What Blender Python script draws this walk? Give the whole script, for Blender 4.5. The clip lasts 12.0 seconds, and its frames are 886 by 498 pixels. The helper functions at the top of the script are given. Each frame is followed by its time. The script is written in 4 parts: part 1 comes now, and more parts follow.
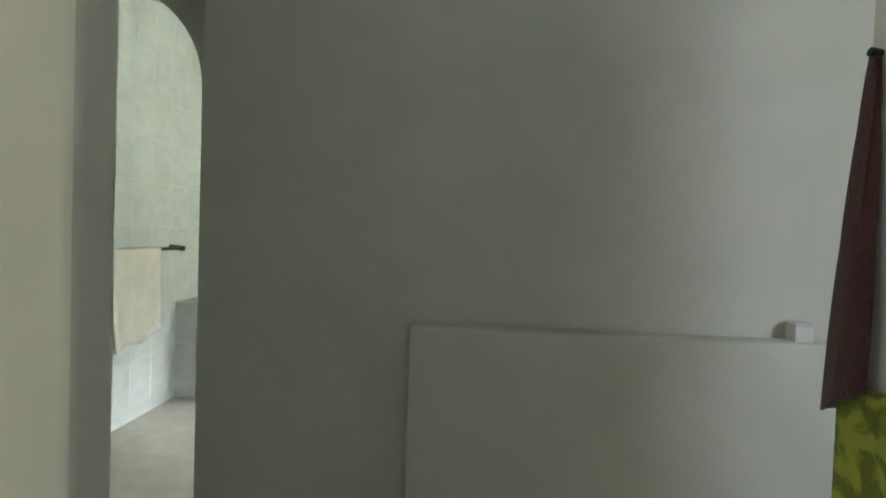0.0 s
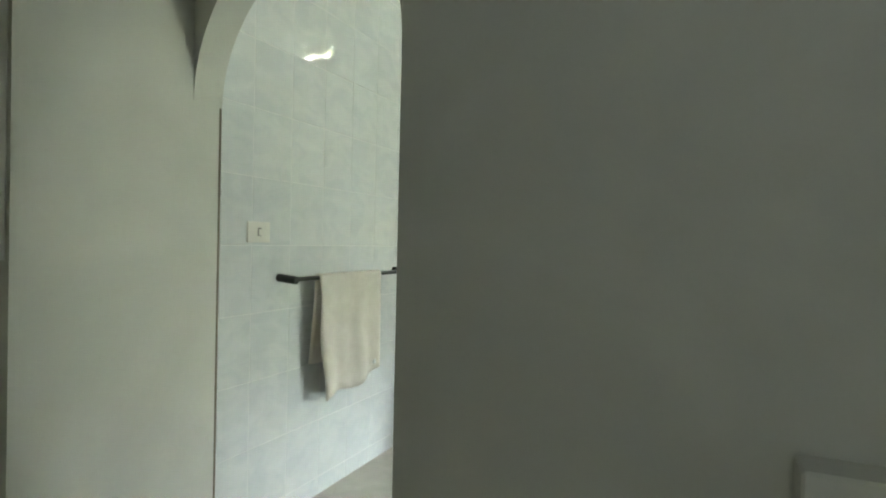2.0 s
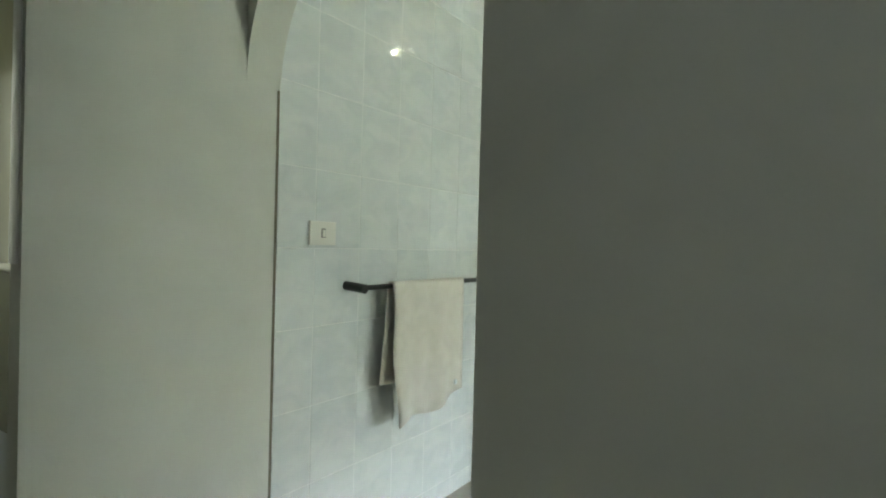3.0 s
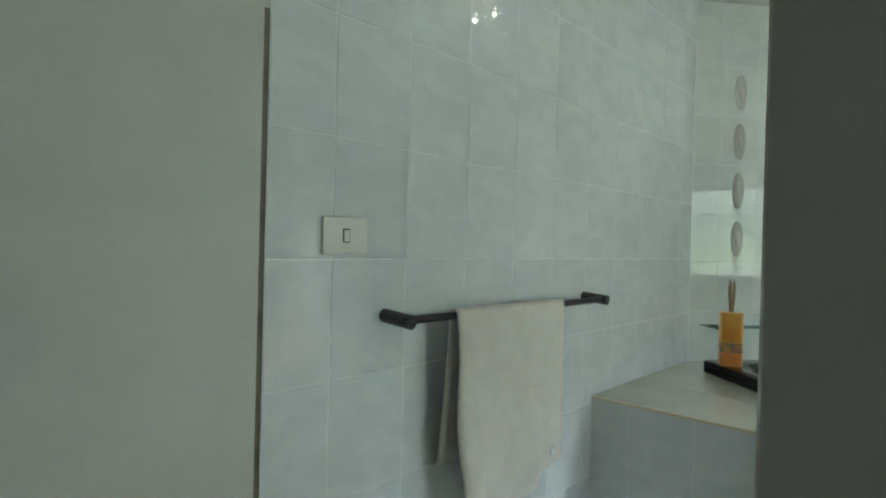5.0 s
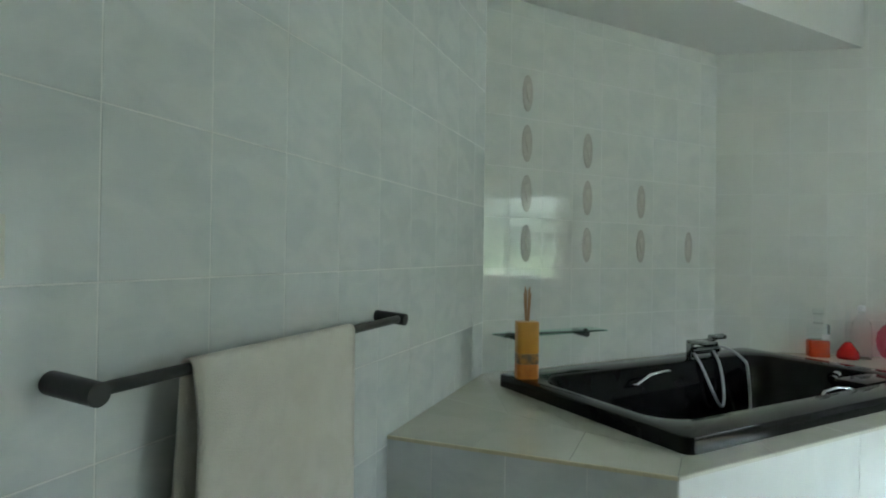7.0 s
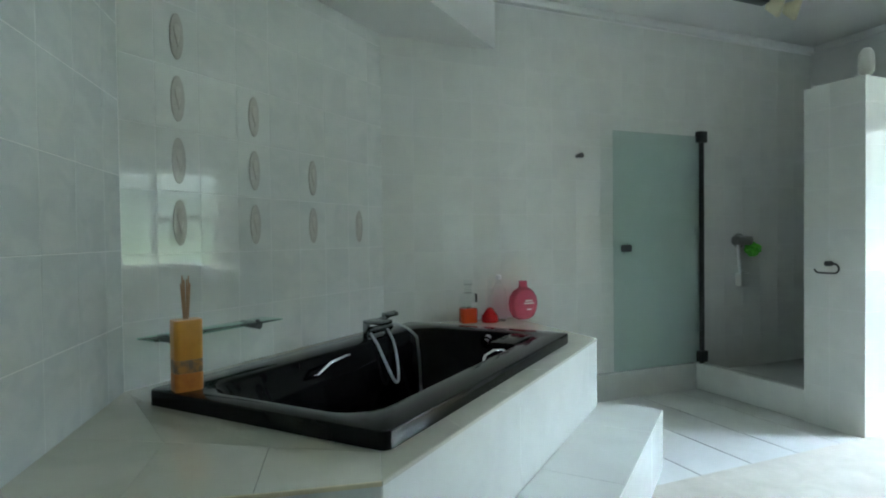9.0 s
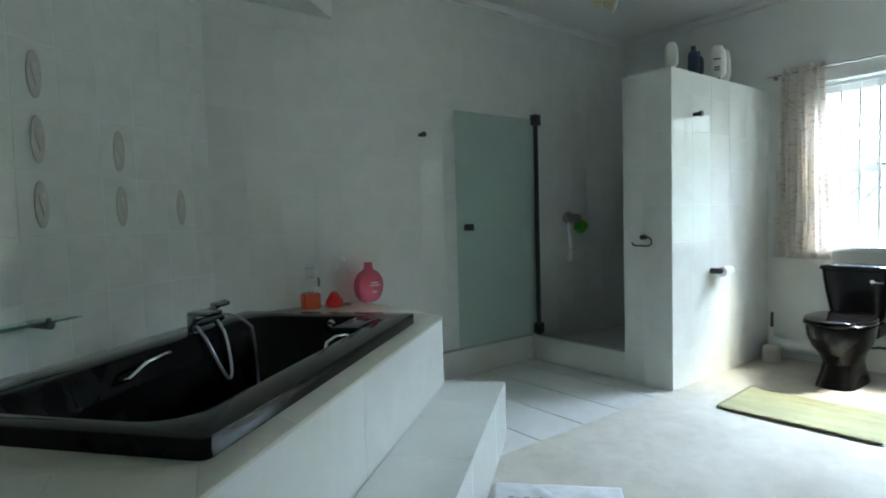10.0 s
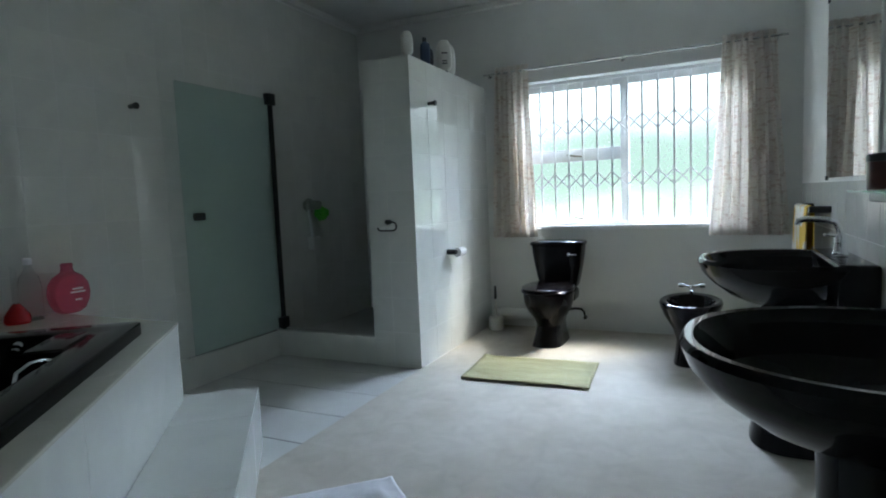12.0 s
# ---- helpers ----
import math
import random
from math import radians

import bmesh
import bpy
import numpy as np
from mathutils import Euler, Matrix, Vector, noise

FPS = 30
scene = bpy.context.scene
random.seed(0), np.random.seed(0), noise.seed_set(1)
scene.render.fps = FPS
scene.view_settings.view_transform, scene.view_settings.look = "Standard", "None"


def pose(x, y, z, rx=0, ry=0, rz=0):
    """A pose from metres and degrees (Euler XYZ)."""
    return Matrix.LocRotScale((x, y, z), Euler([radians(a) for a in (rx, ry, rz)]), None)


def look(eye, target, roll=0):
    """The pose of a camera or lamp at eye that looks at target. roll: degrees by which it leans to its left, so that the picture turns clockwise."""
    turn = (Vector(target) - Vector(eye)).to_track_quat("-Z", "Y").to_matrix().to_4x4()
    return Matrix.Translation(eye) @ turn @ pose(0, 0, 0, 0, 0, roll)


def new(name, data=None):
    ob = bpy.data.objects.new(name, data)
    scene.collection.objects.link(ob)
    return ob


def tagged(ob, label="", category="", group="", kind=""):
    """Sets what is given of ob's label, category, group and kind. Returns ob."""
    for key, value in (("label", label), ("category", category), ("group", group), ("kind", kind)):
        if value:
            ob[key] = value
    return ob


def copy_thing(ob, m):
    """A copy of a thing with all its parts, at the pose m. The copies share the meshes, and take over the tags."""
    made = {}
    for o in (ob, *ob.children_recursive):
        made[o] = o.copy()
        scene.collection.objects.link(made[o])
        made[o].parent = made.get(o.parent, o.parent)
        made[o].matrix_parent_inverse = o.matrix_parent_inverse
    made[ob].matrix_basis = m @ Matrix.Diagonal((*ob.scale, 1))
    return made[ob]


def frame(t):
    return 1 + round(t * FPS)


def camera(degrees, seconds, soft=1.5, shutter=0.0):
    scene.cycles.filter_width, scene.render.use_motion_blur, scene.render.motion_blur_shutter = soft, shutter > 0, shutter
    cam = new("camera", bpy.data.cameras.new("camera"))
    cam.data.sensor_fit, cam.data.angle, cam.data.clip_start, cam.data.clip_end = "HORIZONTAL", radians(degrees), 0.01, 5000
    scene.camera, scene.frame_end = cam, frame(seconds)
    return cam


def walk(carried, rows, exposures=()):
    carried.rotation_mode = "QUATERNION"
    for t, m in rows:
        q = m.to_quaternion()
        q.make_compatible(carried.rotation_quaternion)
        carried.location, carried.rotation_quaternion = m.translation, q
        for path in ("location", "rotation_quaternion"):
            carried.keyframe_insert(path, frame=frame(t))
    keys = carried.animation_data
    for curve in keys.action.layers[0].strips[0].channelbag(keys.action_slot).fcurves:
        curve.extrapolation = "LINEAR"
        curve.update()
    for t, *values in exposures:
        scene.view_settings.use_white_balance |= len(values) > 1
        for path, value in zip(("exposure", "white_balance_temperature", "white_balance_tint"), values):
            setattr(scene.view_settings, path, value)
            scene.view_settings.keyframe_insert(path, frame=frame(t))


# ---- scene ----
cam = camera(75.88, 12.0, soft=1.9)
# seconds, eye x y z, turn to the right of +y, tilt up, lean to the left (degrees)
ROWS = [
    (0, 1.875, -1.999, 1.148, -1.92, -1.58, 1.95),
    (0.5, 1.790, -1.733, 1.154, -6.88, -1.37, 2.05),
    (1, 1.719, -1.529, 1.160, -11.83, -1.12, 1.82),
    (1.5, 1.646, -1.322, 1.162, -18.07, -1.11, 1.53),
    (2, 1.576, -1.137, 1.164, -25.03, -0.79, 1.33),
    (2.5, 1.507, -0.997, 1.160, -30.63, -0.65, 1.27),
    (3, 1.405, -0.812, 1.156, -33.88, -0.48, 1.50),
    (5, 0.998, -0.209, 1.169, -42.94, -0.44, 1.50),
    (5.5, 0.862, -0.110, 1.184, -39.93, -0.42, 1.65),
    (6, 0.821, -0.041, 1.179, -35.22, 0.01, 1.48),
    (6.5, 0.778, 0.066, 1.178, -28.95, 0.27, 1.05),
    (7, 0.761, 0.148, 1.181, -21.16, 0.44, 0.80),
    (9, 0.679, 0.450, 1.162, 12.21, -1.08, -0.69),
    (9.5, 0.722, 0.513, 1.154, 20.23, -1.70, -1.06),
    (10, 0.748, 0.549, 1.139, 27.27, -3.00, -1.59),
    (10.5, 0.763, 0.617, 1.135, 33.84, -4.51, -1.71),
    (11, 0.772, 0.696, 1.132, 41.61, -4.87, -2.02),
    (11.5, 0.767, 0.743, 1.131, 48.62, -5.02, -2.23),
    (12, 0.762, 0.770, 1.122, 54.41, -5.01, -2.36),
]


def gaze(x, y, z, turn, tilt, lean):
    a, e = radians(turn), radians(tilt)
    way = Vector((math.sin(a) * math.cos(e), math.cos(a) * math.cos(e), math.sin(e)))
    return look((x, y, z), Vector((x, y, z)) + way, lean)


walk(cam, [(r[0], gaze(*r[1:])) for r in ROWS], exposures=[
    (0, 3.12, 6550, 11), (0.5, 3.3, 6550, 11), (1.5, 3.2, 6450, 11), (3, 3.0, 6300, 10), (5, 2.55, 5850, 8.5), (7, 2.24, 5800, 8.5), (9, 2.1, 5550, 10),
    (9.5, 1.86, 5550, 10), (10.5, 1.28, 5500, 12.5), (11, 1.02, 5500, 15), (12, 0.72, 5450, 16)])

# ---- plan: turned frames ----
PHI = 10.43                                    # window, shower and basin walls, turned against the towel wall
FR = Matrix.Rotation(radians(PHI), 4, "Z")
BF = pose(0, 2.629, 0, 0, 0, 49.6)            # the slanting wall behind the bath: x along it, -y into the room
AF = pose(0, 0.236, 0, 0, 0, -17.04)            # the arch head: x along it, y through it
WIN, SHW = 5.545, 3.608                         # window wall, shower wall (in FR)
CEIL = 2.74


def ab(a, b, z=0, rz=0):
    return FR @ pose(a, b, z, 0, 0, rz)


# ---- world and light ----
world = bpy.data.worlds.new("World")
scene.world = world
world.use_nodes = True
wn = world.node_tree.nodes
sky = wn.new("ShaderNodeTexSky")
sky.sky_type, sky.sun_disc = "NISHITA", False
SUN_TO = FR.to_3x3() @ Vector((0.60, -0.54, 1.0)).normalized()
sky.sun_elevation = math.asin(SUN_TO.z)
sky.sun_rotation = math.atan2(SUN_TO.x, SUN_TO.y)
wn["Background"].inputs["Strength"].default_value = 0.12
world.node_tree.links.new(sky.outputs[0], wn["Background"].inputs["Color"])
sun_data = bpy.data.lights.new("sun", "SUN")
sun_data.energy, sun_data.angle, sun_data.color = 5.5, radians(13), (1.0, 0.89, 0.66)
sun = new("sun", sun_data)
sun.matrix_world = look(SUN_TO * 20, (0, 0, 0))

# area lamp standing in for open-sky daylight, added outside and above the window
sky_data = bpy.data.lights.new("sky_lamp", "AREA")
sky_data.shape, sky_data.size, sky_data.size_y, sky_data.energy, sky_data.color = "RECTANGLE", 3.4, 1.9, 410, (0.83, 0.935, 1.0)
sky_lamp = new("sky_lamp", sky_data)
sky_lamp.matrix_world = look(FR @ Vector((WIN + 2.4, 0.75, 3.45)), FR @ Vector((WIN - 2.4, 1.5, 0.6)))

# daylight of the sky in the opening of the bedroom window behind the wardrobe
bed_data = bpy.data.lights.new("bedroom_window_light", "AREA")
bed_data.shape, bed_data.size, bed_data.size_y, bed_data.energy, bed_data.color = "RECTANGLE", 1.43, 1.33, 6.5, (0.72, 0.83, 1.0)
bed_light = new("bedroom_window_light", bed_data)
bed_light.matrix_world = look((4.42, -3.325, 1.525), (2.0, -3.325, 1.4))

# ---- materials ----


def material(name, color, rough=0.5, metal=0.0, second=None, scale=6.0, bump=0.0, bump_scale=60.0, per_piece=0.0, stretch=(1, 1, 1), contrast=(0.35, 0.7), spec=0.5, coat=0.0, sheen=0.0, grime=0.0, detail=6.0):
    """Two-scale procedural surface: a broad noise between color and second, a fine one in roughness and relief."""
    m = bpy.data.materials.new(name)
    m.use_nodes = True
    nt = m.node_tree
    n, l = nt.nodes, nt.links
    p = n["Principled BSDF"]
    p.inputs["Roughness"].default_value, p.inputs["Metallic"].default_value = rough, metal
    p.inputs["Specular IOR Level"].default_value = spec
    p.inputs["Coat Weight"].default_value = coat
    p.inputs["Sheen Weight"].default_value = sheen
    tc = n.new("ShaderNodeTexCoord")
    mp = n.new("ShaderNodeMapping")
    mp.inputs["Scale"].default_value = stretch
    l.new(tc.outputs["Object"], mp.inputs[0])
    vec = mp.outputs[0]
    info = n.new("ShaderNodeObjectInfo")
    if per_piece:
        off = n.new("ShaderNodeVectorMath")
        off.operation = "MULTIPLY_ADD"
        l.new(info.outputs["Random"], off.inputs[0])
        off.inputs[1].default_value = (37, 19, 53)
        l.new(vec, off.inputs[2])
        vec = off.outputs[0]
    tx = n.new("ShaderNodeTexNoise")
    tx.inputs["Scale"].default_value, tx.inputs["Detail"].default_value, tx.inputs["Distortion"].default_value = scale, detail, 0.8
    l.new(vec, tx.inputs["Vector"])
    rp = n.new("ShaderNodeValToRGB")
    rp.color_ramp.elements[0].position, rp.color_ramp.elements[1].position = contrast
    rp.color_ramp.elements[0].color = (*color, 1)
    rp.color_ramp.elements[1].color = (*(second or [c * 0.9 for c in color]), 1)
    l.new(tx.outputs["Fac"], rp.inputs[0])
    col = rp.outputs[0]
    if per_piece:
        hs = n.new("ShaderNodeHueSaturation")
        ma = n.new("ShaderNodeMath")
        ma.operation = "MULTIPLY_ADD"
        ma.inputs[1].default_value, ma.inputs[2].default_value = per_piece, 1 - per_piece / 2
        l.new(info.outputs["Random"], ma.inputs[0])
        l.new(ma.outputs[0], hs.inputs["Value"])
        l.new(col, hs.inputs["Color"])
        col = hs.outputs[0]
    if grime:
        g = n.new("ShaderNodeTexNoise")
        g.inputs["Scale"].default_value, g.inputs["Detail"].default_value = 1.7, 8
        l.new(tc.outputs["Object"], g.inputs["Vector"])
        gr = n.new("ShaderNodeValToRGB")
        gr.color_ramp.elements[0].position, gr.color_ramp.elements[1].position = 0.42, 0.75
        gr.color_ramp.elements[0].color, gr.color_ramp.elements[1].color = (1, 1, 1, 1), (1 - grime, 1 - grime * 1.1, 1 - grime * 1.3, 1)
        l.new(g.outputs["Fac"], gr.inputs[0])
        mx = n.new("ShaderNodeMix")
        mx.data_type, mx.blend_type = "RGBA", "MULTIPLY"
        mx.inputs["Factor"].default_value = 1
        l.new(col, mx.inputs[6])
        l.new(gr.outputs[0], mx.inputs[7])
        col = mx.outputs[2]
    l.new(col, p.inputs["Base Color"])
    fine = n.new("ShaderNodeTexNoise")
    fine.inputs["Scale"].default_value, fine.inputs["Detail"].default_value = bump_scale, 4
    l.new(vec, fine.inputs["Vector"])
    rr = n.new("ShaderNodeMapRange")
    rr.inputs["To Min"].default_value, rr.inputs["To Max"].default_value = max(0.02, rough * 0.8), min(1, rough * 1.2)
    l.new(fine.outputs["Fac"], rr.inputs["Value"])
    l.new(rr.outputs[0], p.inputs["Roughness"])
    if bump:
        bp = n.new("ShaderNodeBump")
        bp.inputs["Strength"].default_value, bp.inputs["Distance"].default_value = bump, 0.004
        l.new(fine.outputs["Fac"], bp.inputs["Height"])
        l.new(bp.outputs[0], p.inputs["Normal"])
    return m


def glass(name, color, rough=0.0, transmit=1.0, thin=True):
    m = material(name, color, rough, second=color)
    p = m.node_tree.nodes["Principled BSDF"]
    p.inputs["Transmission Weight"].default_value = transmit
    p.inputs["IOR"].default_value = 1.1 if thin else 1.45
    return m


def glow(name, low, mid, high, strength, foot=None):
    """Self-lit distance outside a window: lawn, hedge and hazy sky painted as emission by height, broken up by noise.
    """
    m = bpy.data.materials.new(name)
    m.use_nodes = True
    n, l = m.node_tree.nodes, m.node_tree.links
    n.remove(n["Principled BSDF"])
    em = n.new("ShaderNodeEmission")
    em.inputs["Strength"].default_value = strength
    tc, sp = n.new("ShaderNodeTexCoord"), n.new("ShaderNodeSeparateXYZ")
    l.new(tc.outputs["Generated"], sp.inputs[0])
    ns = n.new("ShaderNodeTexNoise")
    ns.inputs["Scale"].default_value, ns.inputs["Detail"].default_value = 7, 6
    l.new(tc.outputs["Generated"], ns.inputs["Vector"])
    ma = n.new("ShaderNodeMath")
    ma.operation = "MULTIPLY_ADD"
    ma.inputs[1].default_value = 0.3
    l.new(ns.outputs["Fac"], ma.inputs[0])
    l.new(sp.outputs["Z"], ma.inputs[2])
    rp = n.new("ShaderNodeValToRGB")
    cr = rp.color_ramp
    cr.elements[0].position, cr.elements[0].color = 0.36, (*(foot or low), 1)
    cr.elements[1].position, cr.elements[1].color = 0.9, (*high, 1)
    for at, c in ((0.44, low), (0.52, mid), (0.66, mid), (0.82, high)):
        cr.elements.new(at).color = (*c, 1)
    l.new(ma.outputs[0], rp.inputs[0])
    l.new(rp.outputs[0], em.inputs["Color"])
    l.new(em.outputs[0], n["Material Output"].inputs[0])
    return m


M = {}
M["paint"] = material("cream_plaster", (0.63, 0.63, 0.565), 0.7, second=(0.57, 0.575, 0.515), scale=2.2, bump=0.12, bump_scale=90)
M["white_paint"] = material("white_paint", (0.74, 0.75, 0.72), 0.6, second=(0.69, 0.7, 0.67), scale=2.5, bump=0.08, bump_scale=120)
M["ceiling"] = material("ceiling_paint", (0.76, 0.77, 0.74), 0.8, second=(0.72, 0.73, 0.7), scale=1.5, bump=0.05)
M["tile"] = material("marbled_tile", (0.63, 0.665, 0.66), 0.03, second=(0.70, 0.725, 0.71), scale=7.0, stretch=(1, 1, 1.7), per_piece=0.015, bump=0.008, bump_scale=14, contrast=(0.38, 0.62))
M["tile_pale"] = material("pale_tile", (0.68, 0.695, 0.65), 0.03, second=(0.72, 0.735, 0.685), scale=4.0, per_piece=0.006, bump=0.008, bump_scale=14, contrast=(0.38, 0.62))
M["tile_cream"] = material("cream_tile", (0.645, 0.67, 0.635), 0.03, second=(0.705, 0.72, 0.68), scale=5.0, stretch=(1, 1, 1.5), per_piece=0.012, bump=0.008, bump_scale=14, contrast=(0.38, 0.62))
M["grout"] = material("grout", (0.80, 0.81, 0.785), 0.7, second=(0.72, 0.73, 0.70), scale=12)
M["decor"] = material("decor_oval", (0.49, 0.475, 0.43), 0.2, second=(0.56, 0.545, 0.50), scale=30, bump=0.15, bump_scale=70)
M["deck_tile"] = material("deck_tile", (0.58, 0.58, 0.48), 0.12, second=(0.65, 0.64, 0.55), scale=4, per_piece=0.05, bump=0.02, bump_scale=12)
M["deck_edge"] = material("deck_edge", (0.62, 0.56, 0.38), 0.3, second=(0.7, 0.64, 0.46), scale=15)
M["floor_tile"] = material("floor_tile", (0.68, 0.69, 0.66), 0.16, second=(0.75, 0.76, 0.73), scale=3, per_piece=0.05, bump=0.03, bump_scale=10)
M["floor_joint"] = material("floor_joint", (0.06, 0.06, 0.055), 0.9, second=(0.1, 0.095, 0.085), scale=20)
M["carpet"] = material("carpet", (0.57, 0.535, 0.455), 0.95, second=(0.47, 0.44, 0.365), scale=9, contrast=(0.3, 0.75), detail=10, bump=1.0, bump_scale=260, sheen=0.2, grime=0.26)
M["black"] = material("black_acrylic", (0.005, 0.0045, 0.005), 0.09, second=(0.009, 0.008, 0.008), scale=8, spec=0.17, coat=0.0)
M["black_ceramic"] = material("black_ceramic", (0.006, 0.006, 0.007), 0.06, second=(0.010, 0.009, 0.009), scale=6, spec=0.15)
M["black_metal"] = material("black_metal", (0.012, 0.013, 0.013), 0.35, second=(0.02, 0.02, 0.02), scale=20)
M["chrome"] = material("chrome", (0.75, 0.76, 0.77), 0.12, 1.0, second=(0.65, 0.66, 0.68), scale=30)
M["dark_chrome"] = material("dark_chrome", (0.34, 0.36, 0.36), 0.16, 1.0, second=(0.26, 0.275, 0.275), scale=30)
M["hose"] = material("steel_hose", (0.46, 0.47, 0.47), 0.32, 1.0, second=(0.36, 0.37, 0.38), scale=200)
M["decor_leaf"] = material("decor_leaf", (0.53, 0.51, 0.46), 0.3, second=(0.47, 0.445, 0.40), scale=40)
M["towel"] = material("cream_terry", (0.76, 0.72, 0.64), 0.95, second=(0.69, 0.65, 0.57), scale=14, bump=0.8, bump_scale=380, sheen=0.4)
M["plastic"] = material("switch_plastic", (0.72, 0.71, 0.64), 0.35, second=(0.68, 0.67, 0.6), scale=10)
M["dark"] = material("dark_gap", (0.05, 0.045, 0.04), 0.8, second=(0.07, 0.06, 0.05))
M["strip"] = material("brown_strip", (0.16, 0.14, 0.10), 0.6, second=(0.2, 0.18, 0.13), scale=20)
M["glass"] = glass("clear_glass", (0.96, 0.98, 0.97))
M["obscure"] = glass("obscure_glass", (0.95, 0.98, 0.96), 0.26)
M["frame"] = material("white_steel", (0.78, 0.79, 0.78), 0.4, second=(0.7, 0.71, 0.7), scale=10)
M["bar"] = material("grille_paint", (0.83, 0.85, 0.85), 0.4, second=(0.76, 0.78, 0.78), scale=30)
M["mirror"] = material("mirror", (0.9, 0.92, 0.91), 0.015, 1.0, second=(0.9, 0.92, 0.91))
for k in ("mirror",):
    nt_ = M[k].node_tree
    nt_.nodes["Principled BSDF"].inputs["Roughness"].default_value = 0.01
    for lk in list(nt_.links):
        if lk.to_socket.name == "Roughness":
            nt_.links.remove(lk)

# ---- geometry helpers ----


def box(bm, x0, y0, z0, x1, y1, z1, bevel=0.0, seg=2):
    r = bmesh.ops.create_cube(bm, size=1, matrix=Matrix.Translation(((x0 + x1) / 2, (y0 + y1) / 2, (z0 + z1) / 2)) @ Matrix.Diagonal((x1 - x0, y1 - y0, z1 - z0, 1)))
    if bevel:
        es = list({e for v in r["verts"] for e in v.link_edges})
        bmesh.ops.bevel(bm, geom=es, offset=bevel, segments=seg, profile=0.6, affect="EDGES", clamp_overlap=True)
    return bm


def rod(bm, p0, p1, r0, r1=None, seg=20, caps=True):
    seg = max(seg, 14)
    p0, p1 = Vector(p0), Vector(p1)
    d = p1 - p0
    m = Matrix.Translation((p0 + p1) / 2) @ d.to_track_quat("Z", "Y").to_matrix().to_4x4()
    bmesh.ops.create_cone(bm, cap_ends=caps, segments=seg, radius1=r0, radius2=r0 if r1 is None else r1, depth=d.length, matrix=m)
    return bm


def tube(bm, pts, r, seg=10):
    """A round tube along a polyline, with capped ends."""
    seg = max(seg, 14) if r > 0.006 else seg
    pts = [Vector(p) for p in pts]
    rings = []
    side = None
    for i, p in enumerate(pts):
        d = (pts[min(i + 1, len(pts) - 1)] - pts[max(i - 1, 0)]).normalized()
        side = d.orthogonal().normalized() if side is None else (side - d * side.dot(d)).normalized()
        up = d.cross(side)
        rings.append([bm.verts.new(p + (side * math.cos(k * math.tau / seg) + up * math.sin(k * math.tau / seg)) * r) for k in range(seg)])
    for a, b in zip(rings, rings[1:]):
        for k in range(seg):
            bm.faces.new((a[k], a[(k + 1) % seg], b[(k + 1) % seg], b[k]))
    bm.faces.new(rings[0][::-1])
    bm.faces.new(rings[-1])
    return bm


def arc(centre, r, a0, a1, n, u=(1, 0, 0), v=(0, 0, 1)):
    c, u, v = Vector(centre), Vector(u), Vector(v)
    return [c + u * r * math.cos(radians(a0 + (a1 - a0) * k / n)) + v * r * math.sin(radians(a0 + (a1 - a0) * k / n)) for k in range(n + 1)]


def loft(bm, rings, cap0=True, cap1=True):
    """Bridges rings of equal point counts."""
    vs = [[bm.verts.new(p) for p in r] for r in rings]
    n = len(vs[0])
    for a, b in zip(vs, vs[1:]):
        for k in range(n):
            bm.faces.new((a[k], a[(k + 1) % n], b[(k + 1) % n], b[k]))
    if cap0:
        bm.faces.new(vs[0][::-1])
    if cap1:
        bm.faces.new(vs[-1])
    return bm


def turned(bm, profile, seg=28, sx=1.0, sy=1.0, centre=(0, 0)):
    """A lathe shape from (radius, height) pairs, squashed by sx and sy."""
    return loft(bm, [[(centre[0] + r * sx * math.cos(k * math.tau / seg), centre[1] + r * sy * math.sin(k * math.tau / seg), z) for k in range(seg)] for r, z in profile])


def oval(cx, cy, rx, ry, z, n=40, power=2.0):
    out = []
    for k in range(n):
        c, s = math.cos(k * math.tau / n), math.sin(k * math.tau / n)
        out.append((cx + rx * math.copysign(abs(c) ** (2 / power), c), cy + ry * math.copysign(abs(s) ** (2 / power), s), z))
    return out


def mesh_of(bm, name, mat, smooth=True):
    bmesh.ops.recalc_face_normals(bm, faces=bm.faces)
    me = bpy.data.meshes.new(name)
    bm.to_mesh(me)
    bm.free()
    me.materials.append(mat)
    if smooth:
        for p in me.polygons:
            p.use_smooth = True
        me.set_sharp_from_angle(angle=radians(28))
    return me


def part(name, bm, mat, parent=None, label="", at=None):
    ob = new(name, mesh_of(bm, name, M[mat] if isinstance(mat, str) else mat))
    if parent is not None:
        ob.parent = parent
    if at is not None:
        ob.matrix_basis = at
    if label:
        tagged(ob, label)
    return ob


def thing(name, at, label, category, group=""):
    ob = new(name)
    ob.empty_display_size = 0.1
    ob.matrix_basis = at
    return tagged(ob, label, category, group)


def structure(name, bm, mat, label, category, at=None):
    return tagged(part(name, bm, mat, None, "", at), label, category, "", "structure")


